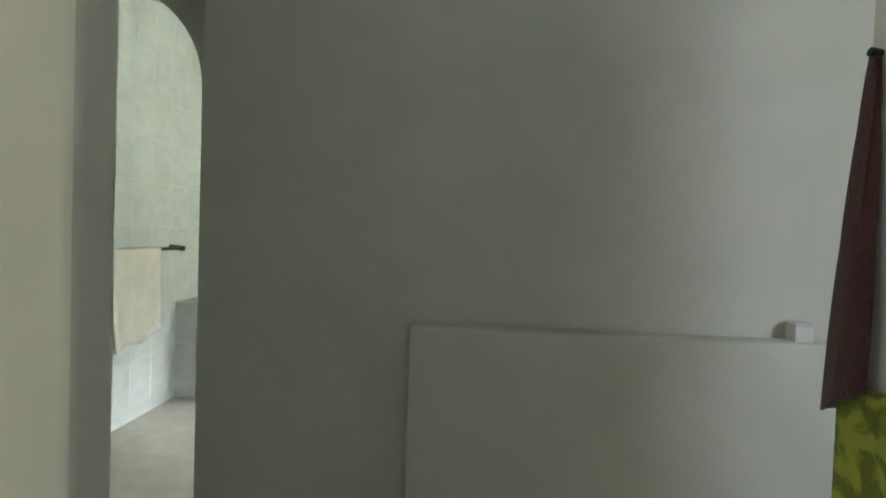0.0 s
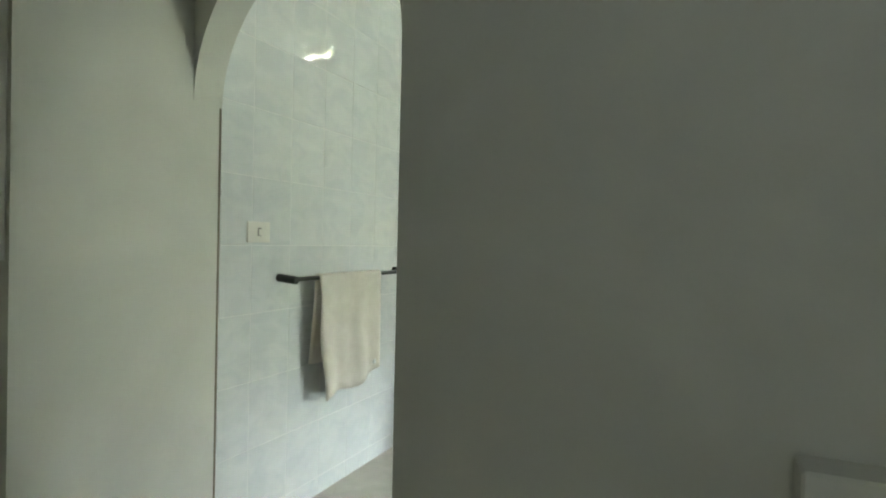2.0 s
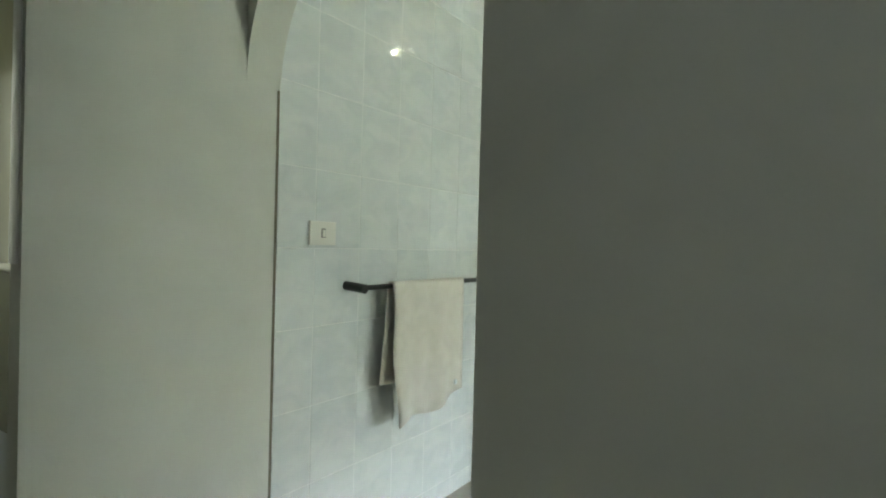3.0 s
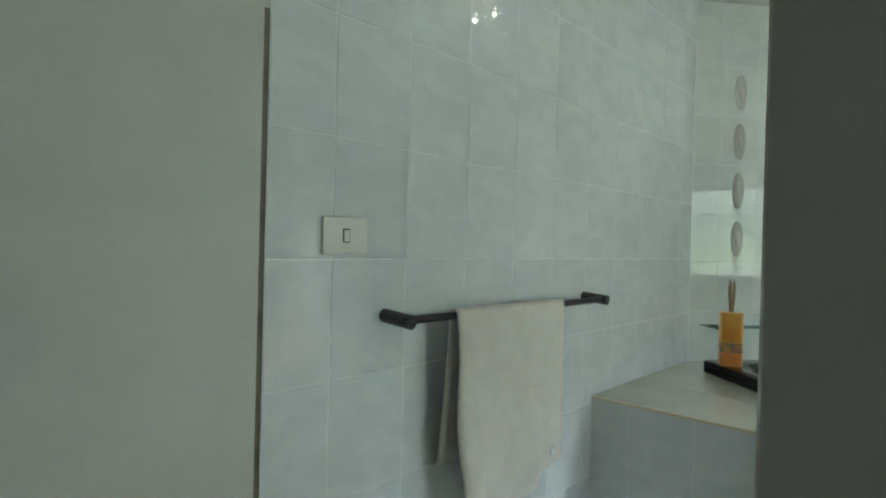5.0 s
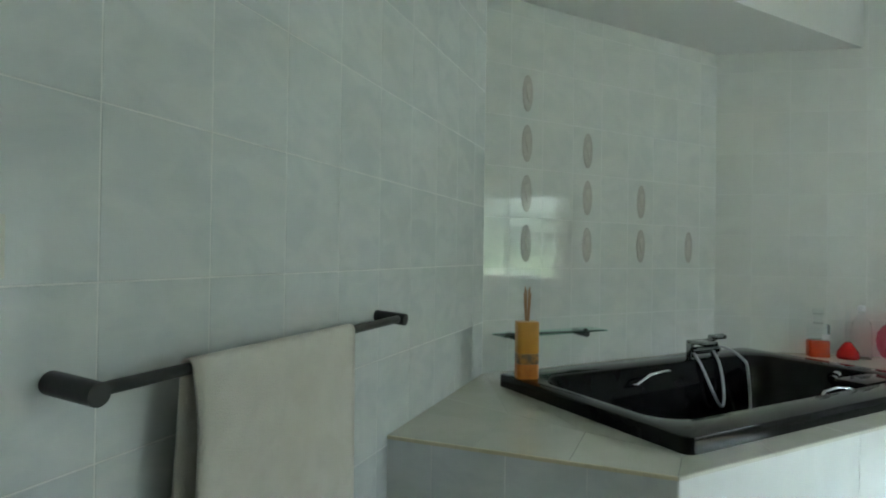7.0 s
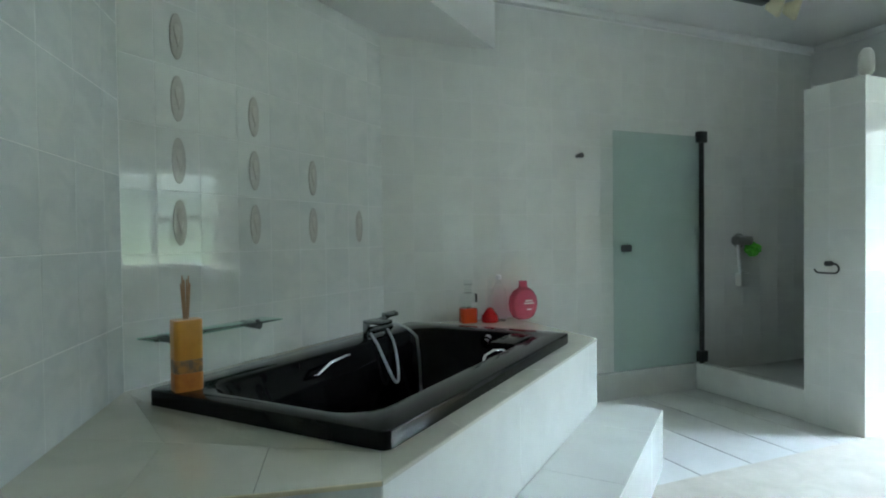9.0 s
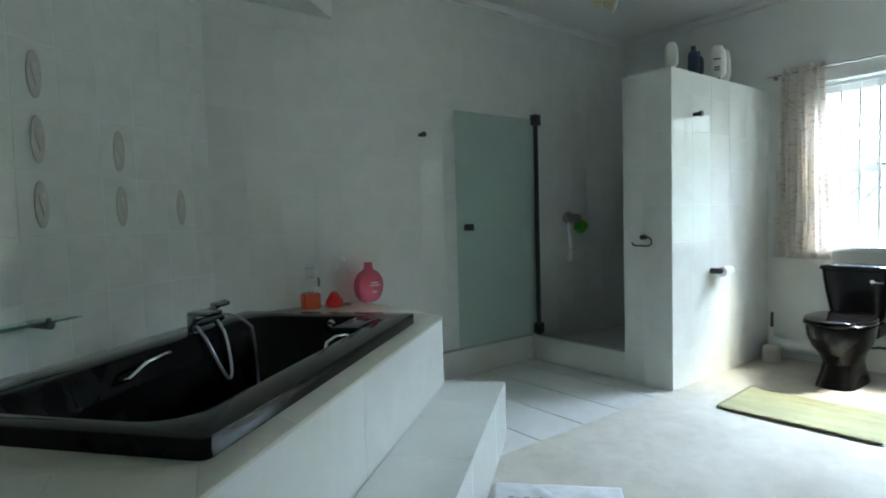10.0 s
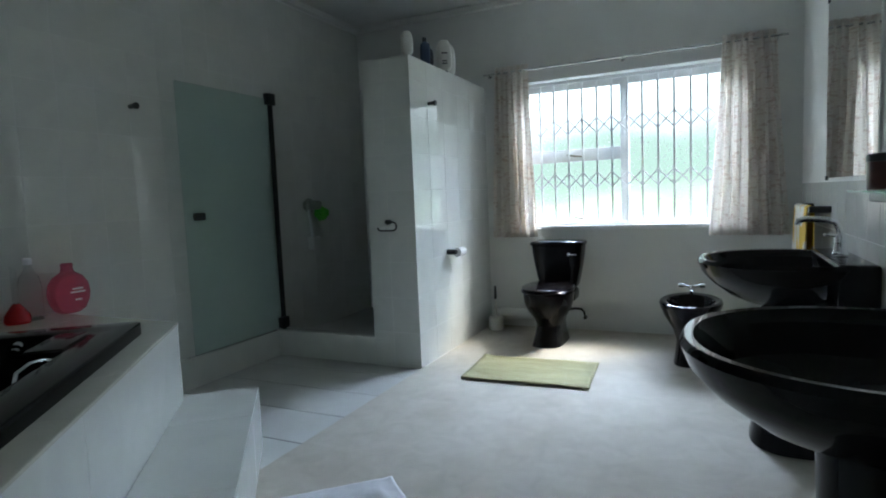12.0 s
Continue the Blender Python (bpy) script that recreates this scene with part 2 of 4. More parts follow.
def piece_mesh(name, w, d, h, mat, bevel=0.0008):
    """A tile lying in its local x-z plane, centred, its face at y = 0, its back at y = d; edges eased."""
    bm = bmesh.new()
    x, z, e = w / 2, h / 2, bevel
    loft(bm, [[(-x, d, -z), (x, d, -z), (x, d, z), (-x, d, z)], [(-x, e, -z), (x, e, -z), (x, e, z), (-x, e, z)],
              [(-x + e, 0, -z + e), (x - e, 0, -z + e), (x - e, 0, z - e), (-x + e, 0, z - e)]])
    me = mesh_of(bm, name, M[mat], smooth=False)
    return me


def spans(lo, hi, joint, pitch):
    """Cuts lo..hi at joint + k * pitch."""
    k = math.ceil((lo - joint) / pitch + 1e-6)
    cuts = [lo]
    while joint + k * pitch < hi - 0.015:
        if joint + k * pitch > lo + 0.015:
            cuts.append(joint + k * pitch)
        k += 1
    return list(zip(cuts, cuts[1:] + [hi]))


def tile_face(parent, at, x0, x1, z0, z1, jx, px, jz, pz, mat, gap=0.0028, depth=0.008, name="tile", skip=None):
    """Tiles on a face: local x along it, z up, the face at y = 0 looking to -y."""
    cache = {}
    for xa, xb in spans(x0, x1, jx, px):
        for za, zb in spans(z0, z1, jz, pz):
            if skip and skip((xa + xb) / 2, (za + zb) / 2):
                continue
            w, h = round(xb - xa - gap, 4), round(zb - za - gap, 4)
            if w < 0.01 or h < 0.01:
                continue
            if (w, h) not in cache:
                cache[(w, h)] = piece_mesh(name, w, depth, h, mat)
            ob = new(name, cache[(w, h)])
            ob.parent = parent
            ob.matrix_basis = at @ pose((xa + xb) / 2, 0, (za + zb) / 2)


def wall_with_hole(name, at, x0, x1, z0, z1, y0, y1, hole, mat, label, category="wall"):
    """A slab in local x-z from y0 to y1 with a rectangular hole (hx0, hx1, hz0, hz1)."""
    bm = bmesh.new()
    hx0, hx1, hz0, hz1 = hole
    outer = [(x0, z0), (x1, z0), (x1, z1), (x0, z1)]
    inner = [(hx0, hz0), (hx1, hz0), (hx1, hz1), (hx0, hz1)]
    v = {}
    for key, y in (("f", y0), ("b", y1)):
        v["o" + key] = [bm.verts.new((x, y, z)) for x, z in outer]
        v["i" + key] = [bm.verts.new((x, y, z)) for x, z in inner]
    for k in range(4):
        j = (k + 1) % 4
        bm.faces.new((v["of"][k], v["of"][j], v["if"][j], v["if"][k]))
        bm.faces.new((v["ob"][k], v["ib"][k], v["ib"][j], v["ob"][j]))
        bm.faces.new((v["of"][k], v["ob"][k], v["ob"][j], v["of"][j]))
        bm.faces.new((v["if"][k], v["if"][j], v["ib"][j], v["ib"][k]))
    return structure(name, bm, mat, label, category, at)

# ---- large structure ----
bm = box(bmesh.new(), -3.0, -4.2, -0.15, 7.0, 6.0, -0.012)
floor = structure("floor", bm, "floor_joint", "dark screed floor slab under carpet and tiles", "floor")
# carpet: the bedroom side and the bathroom up to the tiled strip before the shower
bm = box(bmesh.new(), -2.4, -4.2, -0.012, 4.4, 0.30, 0.0)
bed_carpet = structure("carpet_bedroom", bm, "carpet", "beige wall-to-wall carpet in the bedroom passage", "carpet")
bm = box(bmesh.new(), 0.0, 0.02, -0.012, WIN, 2.355, 0.004)
structure("carpet_bathroom", bm, "carpet", "beige short-pile bathroom carpet, slightly stained", "carpet", FR)
bm = bmesh.new()
loft(bm, [[(-0.02, 0.2, z), (1.2, 0.2, z), (1.2, 1.9, z), (-0.02, 1.9, z)] for z in (-0.011, 0.001)])
structure("carpet_entry", bm, "carpet", "beige carpet inside the arched doorway", "carpet")

bm = box(bmesh.new(), 2.0, 2.356, -0.012, 4.3, SHW, -0.0025)
structure("floor_joint", bm, "floor_joint", "dark joints between the pale floor tiles", "floor", FR)

# towel wall and the plain wall before the arch, one plane
bm = box(bmesh.new(), -0.14, 0.360, -0.1, -0.0008, 2.75, CEIL)
wall_towel = structure("wall_towel", bm, "grout", "wall of glossy marbled grey-green tiles with pale joints", "wall")
bm = box(bmesh.new(), -0.055, -0.313, -0.1, 0.0, 0.347, CEIL)
structure("wall_passage", bm, "paint", "smooth off-white plastered wall leading into the arch", "wall")
bm = box(bmesh.new(), -0.057, -0.3165, 1.09, -0.014, -0.3135, 2.3, 0.001)
structure("trim_passage", bm, "frame", "white corner strip on the end of the passage wall", "trim")
bm = box(bmesh.new(), -0.055, 0.347, 0.0, -0.003, 0.360, 2.45)
structure("trim", bm, "strip", "narrow brown edge strip where the tiles begin", "trim")

# arch head, standing askew over the opening, and the straight wall beside it
AX1, SPRING, RISE, THICK = 1.006, 1.615, 0.405, 0.12


def arch_head():
    bm = bmesh.new()
    n = 32
    rows = []
    for y in (0.0, THICK):
        skew = -0.04 * y / THICK                # the far edge runs on to the plane of the passage wall
        curve = [(skew + (AX1 - skew) * (0.5 + 0.5 * math.cos(math.pi * k / n)), SPRING + RISE * math.sin(math.pi * k / n)) for k in range(n + 1)]
        top = [bm.verts.new((x, y, CEIL)) for x, z in curve]
        low = [bm.verts.new((x, y, z)) for x, z in curve]
        for k in range(n):
            bm.faces.new((top[k], top[k + 1], low[k + 1], low[k]))
        rows.append(low)
    for k in range(n):
        bm.faces.new((rows[0][k], rows[0][k + 1], rows[1][k + 1], rows[1][k]))
    return bm


structure("wall_arch", arch_head(), "paint", "cream plastered head of a round arched opening", "wall", AF)
JX, JY = 0.9603, -0.0588
bm = box(bmesh.new(), JX, JY, -0.1, 4.45, JY + 0.13, CEIL, 0.007, 4)
structure("wall_passage_east", bm, "paint", "cream plastered wall beside the arched opening", "wall")
bm = box(bmesh.new(), 1.71, JY - 0.088, 0.0, 4.395, JY + 0.002, 0.835, 0.012, 3)
structure("wall_ledge", bm, "paint", "plastered boxed-in ledge along the passage wall", "ledge")

# slanting wall, shower wall, window wall, basin wall
bm = box(bmesh.new(), -0.15, 0.0008, -0.1, 1.75, 0.16, CEIL)
wall_slant = structure("wall_slant", bm, "grout", "slanting tiled wall behind the bath with oval decor tiles", "wall", BF)
bm = box(bmesh.new(), 1.6, SHW + 0.0008, -0.1, WIN + 0.15, SHW + 0.16, CEIL)
wall_shower = structure("wall_shower", bm, "grout", "long pale tiled wall beside the bath and shower", "wall", FR)
WB0, WB1, WZ0, WZ1 = 0.40, 2.03, 0.862, 2.05
wall_window = wall_with_hole("wall_window", FR @ pose(WIN, 0, 0, 0, 0, 90), -0.1, SHW + 0.1, -0.1, CEIL, 0.0, -0.2, (WB0, WB1, WZ0, WZ1), "white_paint", "grey-white painted wall with a wide steel window")
bm = box(bmesh.new(), 1.15, -0.09, -0.1, WIN, 0.0285, CEIL)
wall_basin = structure("wall_basin", bm, "white_paint", "bright wall behind the black basins, tiled below", "wall", FR)
# filler added out of view so that outside light can't leak past the arch
bm = box(bmesh.new(), 1.15, -0.20, -0.1, 1.27, -0.09, CEIL)
structure("wall_filler", bm, "white_paint", "short unseen filler added in the gap beside the arch to block stray daylight", "wall", FR)
# bedroom side
bm = box(bmesh.new(), -2.4, -1.31, -0.1, 1.392, -1.215, CEIL, 0.018, 4)
structure("wall_bedroom", bm, "paint", "cream plastered wall ending beside the passage", "wall")
# opening and glowing sheet, both out of view, added to brighten the side passage
wall_with_hole("wall_west", pose(-2.4, 0, 0, 0, 0, 90), -4.2, 0.3, -0.1, CEIL, 0.0, 0.1, (-1.05, -0.25, 0.9, 2.1), "paint", "plain end wall of the side passage with an opening added for fill light")
M["fill_west"] = glow("passage_fill", (0.8, 0.82, 0.62), (0.66, 0.68, 0.5), (0.85, 0.88, 0.7), 0.32)
structure("backdrop_west", box(bmesh.new(), -4.4, -4.0, -0.4, -4.35, 3.0, 3.4), "fill_west", "pale glowing sheet added to brighten the side passage", "backdrop")
bm = box(bmesh.new(), -2.4, 0.12, -0.1, -0.055, 0.36, CEIL)
structure("wall_side", bm, "paint", "plain side passage wall behind the corner", "wall")
# unseen wall; its opening is added so that fill light reaches the bedroom wall
wall_with_hole("wall_south", pose(0, -4.2, 0), -2.4, 4.4, -0.1, CEIL, 0.0, -0.1, (-2.0, -0.5, 0.85, 2.2), "paint", "bedroom wall behind the walker with a wide opening added for fill light")
wall_with_hole("wall_east", pose(4.4, 0, 0, 0, 0, 90), -4.2, 0.3, -0.1, CEIL, 0.0, -0.15, (-4.05, -2.60, 0.85, 2.2), "paint", "bedroom wall with a window opening")
bm = box(bmesh.new(), -0.4, -0.35, CEIL, WIN + 0.32, SHW + 0.2, CEIL + 0.12)
structure("ceiling", bm, "ceiling", "flat white painted bathroom ceiling", "ceiling", FR)
bm = box(bmesh.new(), -2.6, -4.3, CEIL + 0.004, 4.55, 1.0, CEIL + 0.13)
structure("ceiling_bedroom", bm, "ceiling", "flat white painted bedroom ceiling", "ceiling")
# lowered soffit above the bath
bm = bmesh.new()
SOF = [(-0.5, 0.0), (1.64, 0.0), (2.215, -0.49), (-0.5, -0.51)]
loft(bm, [[(x, y, z) for x, y in SOF] for z in (2.38, CEIL)])
structure("soffit", bm, "ceiling", "lowered white soffit above the corner bath", "ceiling", BF)
# cornice
bm = box(bmesh.new(), 2.0, SHW - 0.05, CEIL - 0.055, WIN, SHW + 0.004, CEIL, 0.02)
structure("cornice", bm, "ceiling", "white coved cornice along the shower wall", "cornice", FR)
bm = box(bmesh.new(), WIN - 0.05, 0.02, CEIL - 0.055, WIN + 0.004, SHW - 0.05, CEIL, 0.02)
structure("cornice_window", bm, "ceiling", "white coved cornice along the window wall", "cornice", FR)

# shower: pier, kerb, tray
PA, PB0, PB1, PZ = 4.172, 2.354, 2.709, 2.05
bm = box(bmesh.new(), PA + 0.0008, PB0 + 0.0008, -0.05, WIN, PB1, PZ - 0.0015)
pier = structure("wall_pier", bm, "grout", "half-height white tiled pier beside the shower", "wall", FR)
bm = box(bmesh.new(), PA + 0.006, PB1, -0.05, PA + 0.10, 3.565, 0.188, 0.004)
kerb = structure("shower_kerb", bm, "tile_pale", "white tiled kerb across the shower entrance", "kerb", FR)
bm = box(bmesh.new(), 2.62, 3.555, -0.05, PA + 0.006, SHW + 0.01, 0.188, 0.004)
structure("tiled_ledge", bm, "tile_pale", "low white tiled ledge along the shower wall", "ledge", FR)
bm = box(bmesh.new(), PA + 0.10, PB1, -0.05, WIN, SHW, 0.10)
structure("shower_tray", bm, "floor_tile", "pale tiled shower floor", "floor", FR)

# bath platform: upright faces and deck
DZ = 0.637
DP = [BF.inverted() @ Vector((0.0, 1.677, 0)), BF.inverted() @ Vector((0.802, 1.677, 0)), BF.inverted() @ (FR @ Vector((2.601, 2.716, 0))),
      BF.inverted() @ (FR @ Vector((2.601, SHW, 0))), Vector((1.62, 0.0, 0)), Vector((0.0, 0.0, 0))]
TX0, TX1, TY0, TY1 = -0.068, 1.55, -1.15, -0.225


def ring_deck(bm, z0, z1, hole, outline):
    """A slab with an outline and a rectangular hole."""
    hx0, hx1, hy0, hy1 = hole
    inner = [(hx0, hy0), (hx1, hy0), (hx1, hy1), (hx0, hy1)]
    sets = []
    for z in (z0, z1):
        o = [bm.verts.new((p.x, p.y, z)) for p in outline]
        i = [bm.verts.new((x, y, z)) for x, y in inner]
        es = [bm.edges.new((r[k], r[(k + 1) % len(r)])) for r in (o, i) for k in range(len(r))]
        bmesh.ops.triangle_fill(bm, edges=es, use_beauty=True)
        sets.append((o, i))
    for r in (0, 1):
        lo, hi = sets[0][r], sets[1][r]
        for k in range(len(lo)):
            j = (k + 1) % len(lo)
            bm.faces.new((lo[k], lo[j], hi[j], hi[k]))
    return bm


bm = ring_deck(bmesh.new(), -0.05, DZ - 0.009, (TX0 + 0.05, TX1 - 0.05, TY0 + 0.05, TY1 - 0.05), DP)
platform = structure("bath_platform", bm, "grout", "raised tiled platform round the sunken black bath", "platform", BF)
# step
bm = box(bmesh.new(), -0.1, -1.552, -0.05, 1.792, -1.236, 0.281)
step = structure("bath_step", bm, "grout", "white tiled step along the bath platform", "step", BF)

# outside
# added slab, out of view, that keeps direct sun out of the bedroom window
bm = box(bmesh.new(), 4.55, -4.4, 2.42, 6.0, 0.0, 2.52)
structure("sun_blocker", bm, "white_paint", "unseen slab added to keep direct sun off the bedroom window", "eave")
bm = box(bmesh.new(), -30, -40, -0.42, 60, 40, -0.4)
M["grass"] = material("grass", (0.15, 0.20, 0.07), 0.9, second=(0.10, 0.14, 0.04), scale=3, bump=0.8, bump_scale=40)
structure("ground", bm, "grass", "sunlit lawn outside the house", "ground")
# garden brightness and haze painted as emission; the sheet also lights the room
M["garden"] = glow("garden_glow", (0.46, 0.61, 0.32), (0.235, 0.305, 0.225), (0.90, 0.96, 0.87), 1.8, (1.0, 1.08, 0.86))
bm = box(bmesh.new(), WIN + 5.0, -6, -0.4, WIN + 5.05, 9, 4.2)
structure("backdrop", bm, "garden", "glowing sheet painted as hazy bright garden greenery beyond the window", "backdrop", FR)
M["garden_far"] = glow("pale_garden", (0.82, 0.85, 0.84), (0.68, 0.71, 0.72), (0.88, 0.92, 0.98), 1.0)
bm = box(bmesh.new(), 7.6, -14, -0.4, 7.65, 1.0, 3.4)
structure("backdrop_bedroom", bm, "garden_far", "pale daylight beyond the bedroom window", "backdrop")
bm = box(bmesh.new(), -4.5, -7.05, -0.4, 6.0, -7.0, 3.4)
# warm emission added beyond the rear opening to brighten the bedroom side
M["fill_south"] = glow("warm_fill", (0.95, 0.80, 0.52), (0.9, 0.74, 0.46), (0.95, 0.82, 0.58), 0.4)
structure("backdrop_south", bm, "fill_south", "warm glowing sheet added as fill light beyond the rear bedroom opening", "backdrop")

# ================= bath corner =================


def rrect(x0, y0, x1, y1, r, z, n=6):
    out = []
    for cx, cy, a in ((x1 - r, y1 - r, 0), (x0 + r, y1 - r, 90), (x0 + r, y0 + r, 180), (x1 - r, y0 + r, 270)):
        out += [(cx + r * math.cos(radians(a + 90 * k / n)), cy + r * math.sin(radians(a + 90 * k / n)), z) for k in range(n + 1)]
    return out


def bath():
    t = thing("bathtub", BF, "glossy black acrylic bathtub sunk in a tiled platform", "bathtub")
    z = 0.688
    bm = bmesh.new()
    rim = [(0.0, 0.006), (0.0006, 0.003), (0.002, 0.0012), (0.005, 0.0)]       # rounded lip: inset, drop
    loft(bm, [rrect(TX0 + 0.06, TY0 + 0.06, TX1 - 0.06, TY1 - 0.06, 0.01, 0.2),
              rrect(TX0 + 0.03, TY0 + 0.03, TX1 - 0.03, TY1 - 0.03, 0.01, DZ + 0.002), rrect(TX0, TY0, TX1, TY1, 0.03, DZ + 0.002)]
         + [rrect(TX0 + d, TY0 + d, TX1 - d, TY1 - d, 0.03, z - h) for d, h in rim]
         + [rrect(0.0, -1.035, 1.435, -0.36, 0.13, z), rrect(0.010, -1.025, 1.426, -0.369, 0.13, z - 0.004), rrect(0.018, -1.017, 1.42, -0.376, 0.13, z - 0.016),
            rrect(0.06, -0.99, 1.40, -0.405, 0.14, z - 0.12), rrect(0.2, -0.95, 1.34, -0.44, 0.15, z - 0.33), rrect(0.29, -0.92, 1.28, -0.47, 0.15, z - 0.40), rrect(0.38, -0.87, 1.2, -0.52, 0.12, z - 0.415)],
         cap0=True, cap1=True)
    part("shell", bm, "black", t)
    # moulded shoulder at the foot end
    bm = bmesh.new()
    box(bm, 1.14, -1.02, z - 0.16, 1.425, -0.89, z + 0.001, 0.02, 3)
    part("armrest", bm, "black", t)
    for x, y, s in ((0.63, -0.395, -1), (1.0, -1.0, 1)):
        bm = bmesh.new()
        pts = [(x - 0.11, y, z - 0.075), (x - 0.105, y + s * 0.03, z - 0.065), (x - 0.04, y + s * 0.045, z - 0.025), (x + 0.05, y + s * 0.045, z - 0.018), (x + 0.10, y + s * 0.025, z - 0.022), (x + 0.105, y, z - 0.03)]
        tube(bm, pts, 0.0072, 10)
        part("grab_handle", bm, "chrome", t, "polished chrome grab handle")
    bm = bmesh.new()
    rod(bm, (1.415, -0.77, z - 0.048), (1.392, -0.77, z - 0.05), 0.033, 0.03, 24)
    rod(bm, (1.392, -0.77, z - 0.05), (1.382, -0.77, z - 0.051), 0.016, 0.014, 16)
    part("overflow", bm, "chrome", t, "round chrome overflow knob")
    return t


bath()


def bath_mixer():
    t = thing("bath_mixer", BF @ pose(1.08, -0.335, 0.688), "chrome bath mixer with hand shower on the bath rim", "tap")
    bm = bmesh.new()
    for x in (-0.085, 0.075):
        rod(bm, (x, 0, 0), (x, 0, 0.006), 0.028, 0.026)
        rod(bm, (x, 0, 0.006), (x, 0, 0.035), 0.016)
    rod(bm, (-0.10, 0, 0.036), (0.10, 0, 0.036), 0.019, None, 24)
    part("body", bm, "dark_chrome", t)
    bm = box(bmesh.new(), -0.115, -0.014, 0.0, -0.088, 0.014, 0.088, 0.005)
    box(bm, -0.115, -0.10, 0.072, -0.03, 0.012, 0.09, 0.005)
    part("spout", bm, "dark_chrome", t)
    bm = bmesh.new()
    tube(bm, [(-0.09, 0, 0.078), (-0.03, -0.004, 0.074), (0.03, -0.006, 0.08), (0.08, -0.006, 0.092), (0.13, -0.006, 0.098)], 0.013, 12)
    box(bm, 0.05, -0.03, 0.084, 0.135, 0.02, 0.106, 0.008)
    part("hand_shower", bm, "dark_chrome", t, "chrome hand shower lying in its cradle")
    bm = bmesh.new()
    rod(bm, (0.06, 0, 0.036), (0.06, 0, 0.075), 0.011)
    part("cradle", bm, "dark_chrome", t)
    for x0, x1, low, y in ((-0.10, 0.045, -0.21, -0.10), (0.09, 0.16, -0.33, -0.12)):
        bm = bmesh.new()
        pts = []
        for k in range(25):
            f = k / 24
            if x1 < 0.1:
                pts.append((x0 + (x1 - x0) * f, y * math.sin(math.pi * f) ** 0.5 - 0.02, 0.03 + (low - 0.03) * math.sin(math.pi * f) ** 0.75))
            else:
                pts.append((x0 + (x1 - x0) * math.sin(f * 1.6), y * min(1, f * 3) ** 0.7 - 0.02, 0.05 + (low - 0.05) * f ** 1.6))
        tube(bm, pts, 0.0065, 8)
        part("hose", bm, "hose", t, "flexible chrome shower hose")
    return t


bath_mixer()

M["amber"] = material("amber_wax", (0.58, 0.25, 0.025), 0.3, second=(0.68, 0.34, 0.05), scale=9, contrast=(0.3, 0.75), coat=0.3)
M["amber_band"] = material("amber_band", (0.16, 0.11, 0.07), 0.4, second=(0.42, 0.2, 0.05), scale=28, contrast=(0.4, 0.6))
M["amber_low"] = material("amber_low", (0.50, 0.15, 0.02), 0.35, second=(0.62, 0.25, 0.04), scale=14, coat=0.3)
M["reed"] = material("reed", (0.36, 0.20, 0.10), 0.8, second=(0.45, 0.28, 0.15), scale=40)


def diffuser():
    t = thing("reed_diffuser", BF @ pose(-0.01, -0.345, 0.688, 0, 0, -22), "amber wax vase with dry reeds on the bath rim", "vase")
    w = 0.044
    for name, z0, z1, mat in (("base", 0.0, 0.058, "amber_low"), ("band", 0.058, 0.10, "amber_band"), ("body", 0.10, 0.226, "amber")):
        bm = loft(bmesh.new(), [rrect(-w * k, -w * 0.8 * k, w * k, w * 0.8 * k, 0.017, z) for k, z in ((0.97, z0), (1.0, z0 + 0.004), (1.0, z1 - 0.004), (0.97, z1 - 0.0005))])
        part(name, bm, mat, t)
    for k in range(6):
        bm = bmesh.new()
        a = k * 1.05
        rod(bm, (0.004 * math.cos(a), 0.004 * math.sin(a), 0.18), (0.014 * math.cos(a), 0.012 * math.sin(a), 0.34 + 0.012 * (k % 3)), 0.0022, 0.0022, 6)
        part("reed", bm, "reed", t)
    return t


diffuser()
M["green_glass"] = glass("green_glass", (0.55, 0.80, 0.72), 0.02)


def glass_shelf():
    t = thing("glass_shelf", BF @ pose(0.345, 0, 0.812), "thin green-edged glass shelf on black brackets", "shelf")
    bm = box(bmesh.new(), -0.30, -0.125, 0.0, 0.30, -0.006, 0.007, 0.0015)
    part("glass_plate", bm, "green_glass", t)
    for x in (-0.20, 0.19):
        bm = bmesh.new()
        rod(bm, (x, 0.0, -0.008), (x, -0.10, -0.010), 0.014, 0.017, 18)
        rod(bm, (x, -0.09, -0.008), (x, -0.09, 0.014), 0.009, 0.009, 14)
        part("bracket", bm, "black_metal", t, "round black bracket")
    return t


glass_shelf()

# oval decor pieces on the slanting wall
COLS = ((0.235, 4), (0.617, 3), (0.999, 2), (1.381, 1))
for x, count in COLS:
    for k in range(count):
        t = thing("decor_oval", BF @ pose(x, 0, 1.234 + 0.238 * k), "raised taupe oval medallion on a wall tile", "tile ornament", "oval medallions above the bath")
        bm = bmesh.new()
        loft(bm, [[(0.030 * s * math.cos(u * math.tau / 24), y, 0.088 * s * math.sin(u * math.tau / 24)) for u in range(24)] for s, y in ((1.0, 0.001), (1.0, -0.003), (0.9, -0.005))])
        part("rim", bm, "decor", t)
        bm = bmesh.new()
        loft(bm, [[(0.012 * s * math.cos(u * math.tau / 16) + 0.006 * math.sin(u * math.tau / 8), y, 0.05 * s * math.sin(u * math.tau / 16)) for u in range(16)] for s, y in ((1.0, -0.0045), (0.7, -0.009))])
        part("leaf", bm, "decor_leaf", t, "pale leaf relief")

# bottles on the bath deck
M["red"] = glass("red_liquid", (0.85, 0.03, 0.03), 0.06, 0.6, False)
M["pink"] = glass("pink_glass", (0.93, 0.16, 0.26), 0.04, 0.75, False)
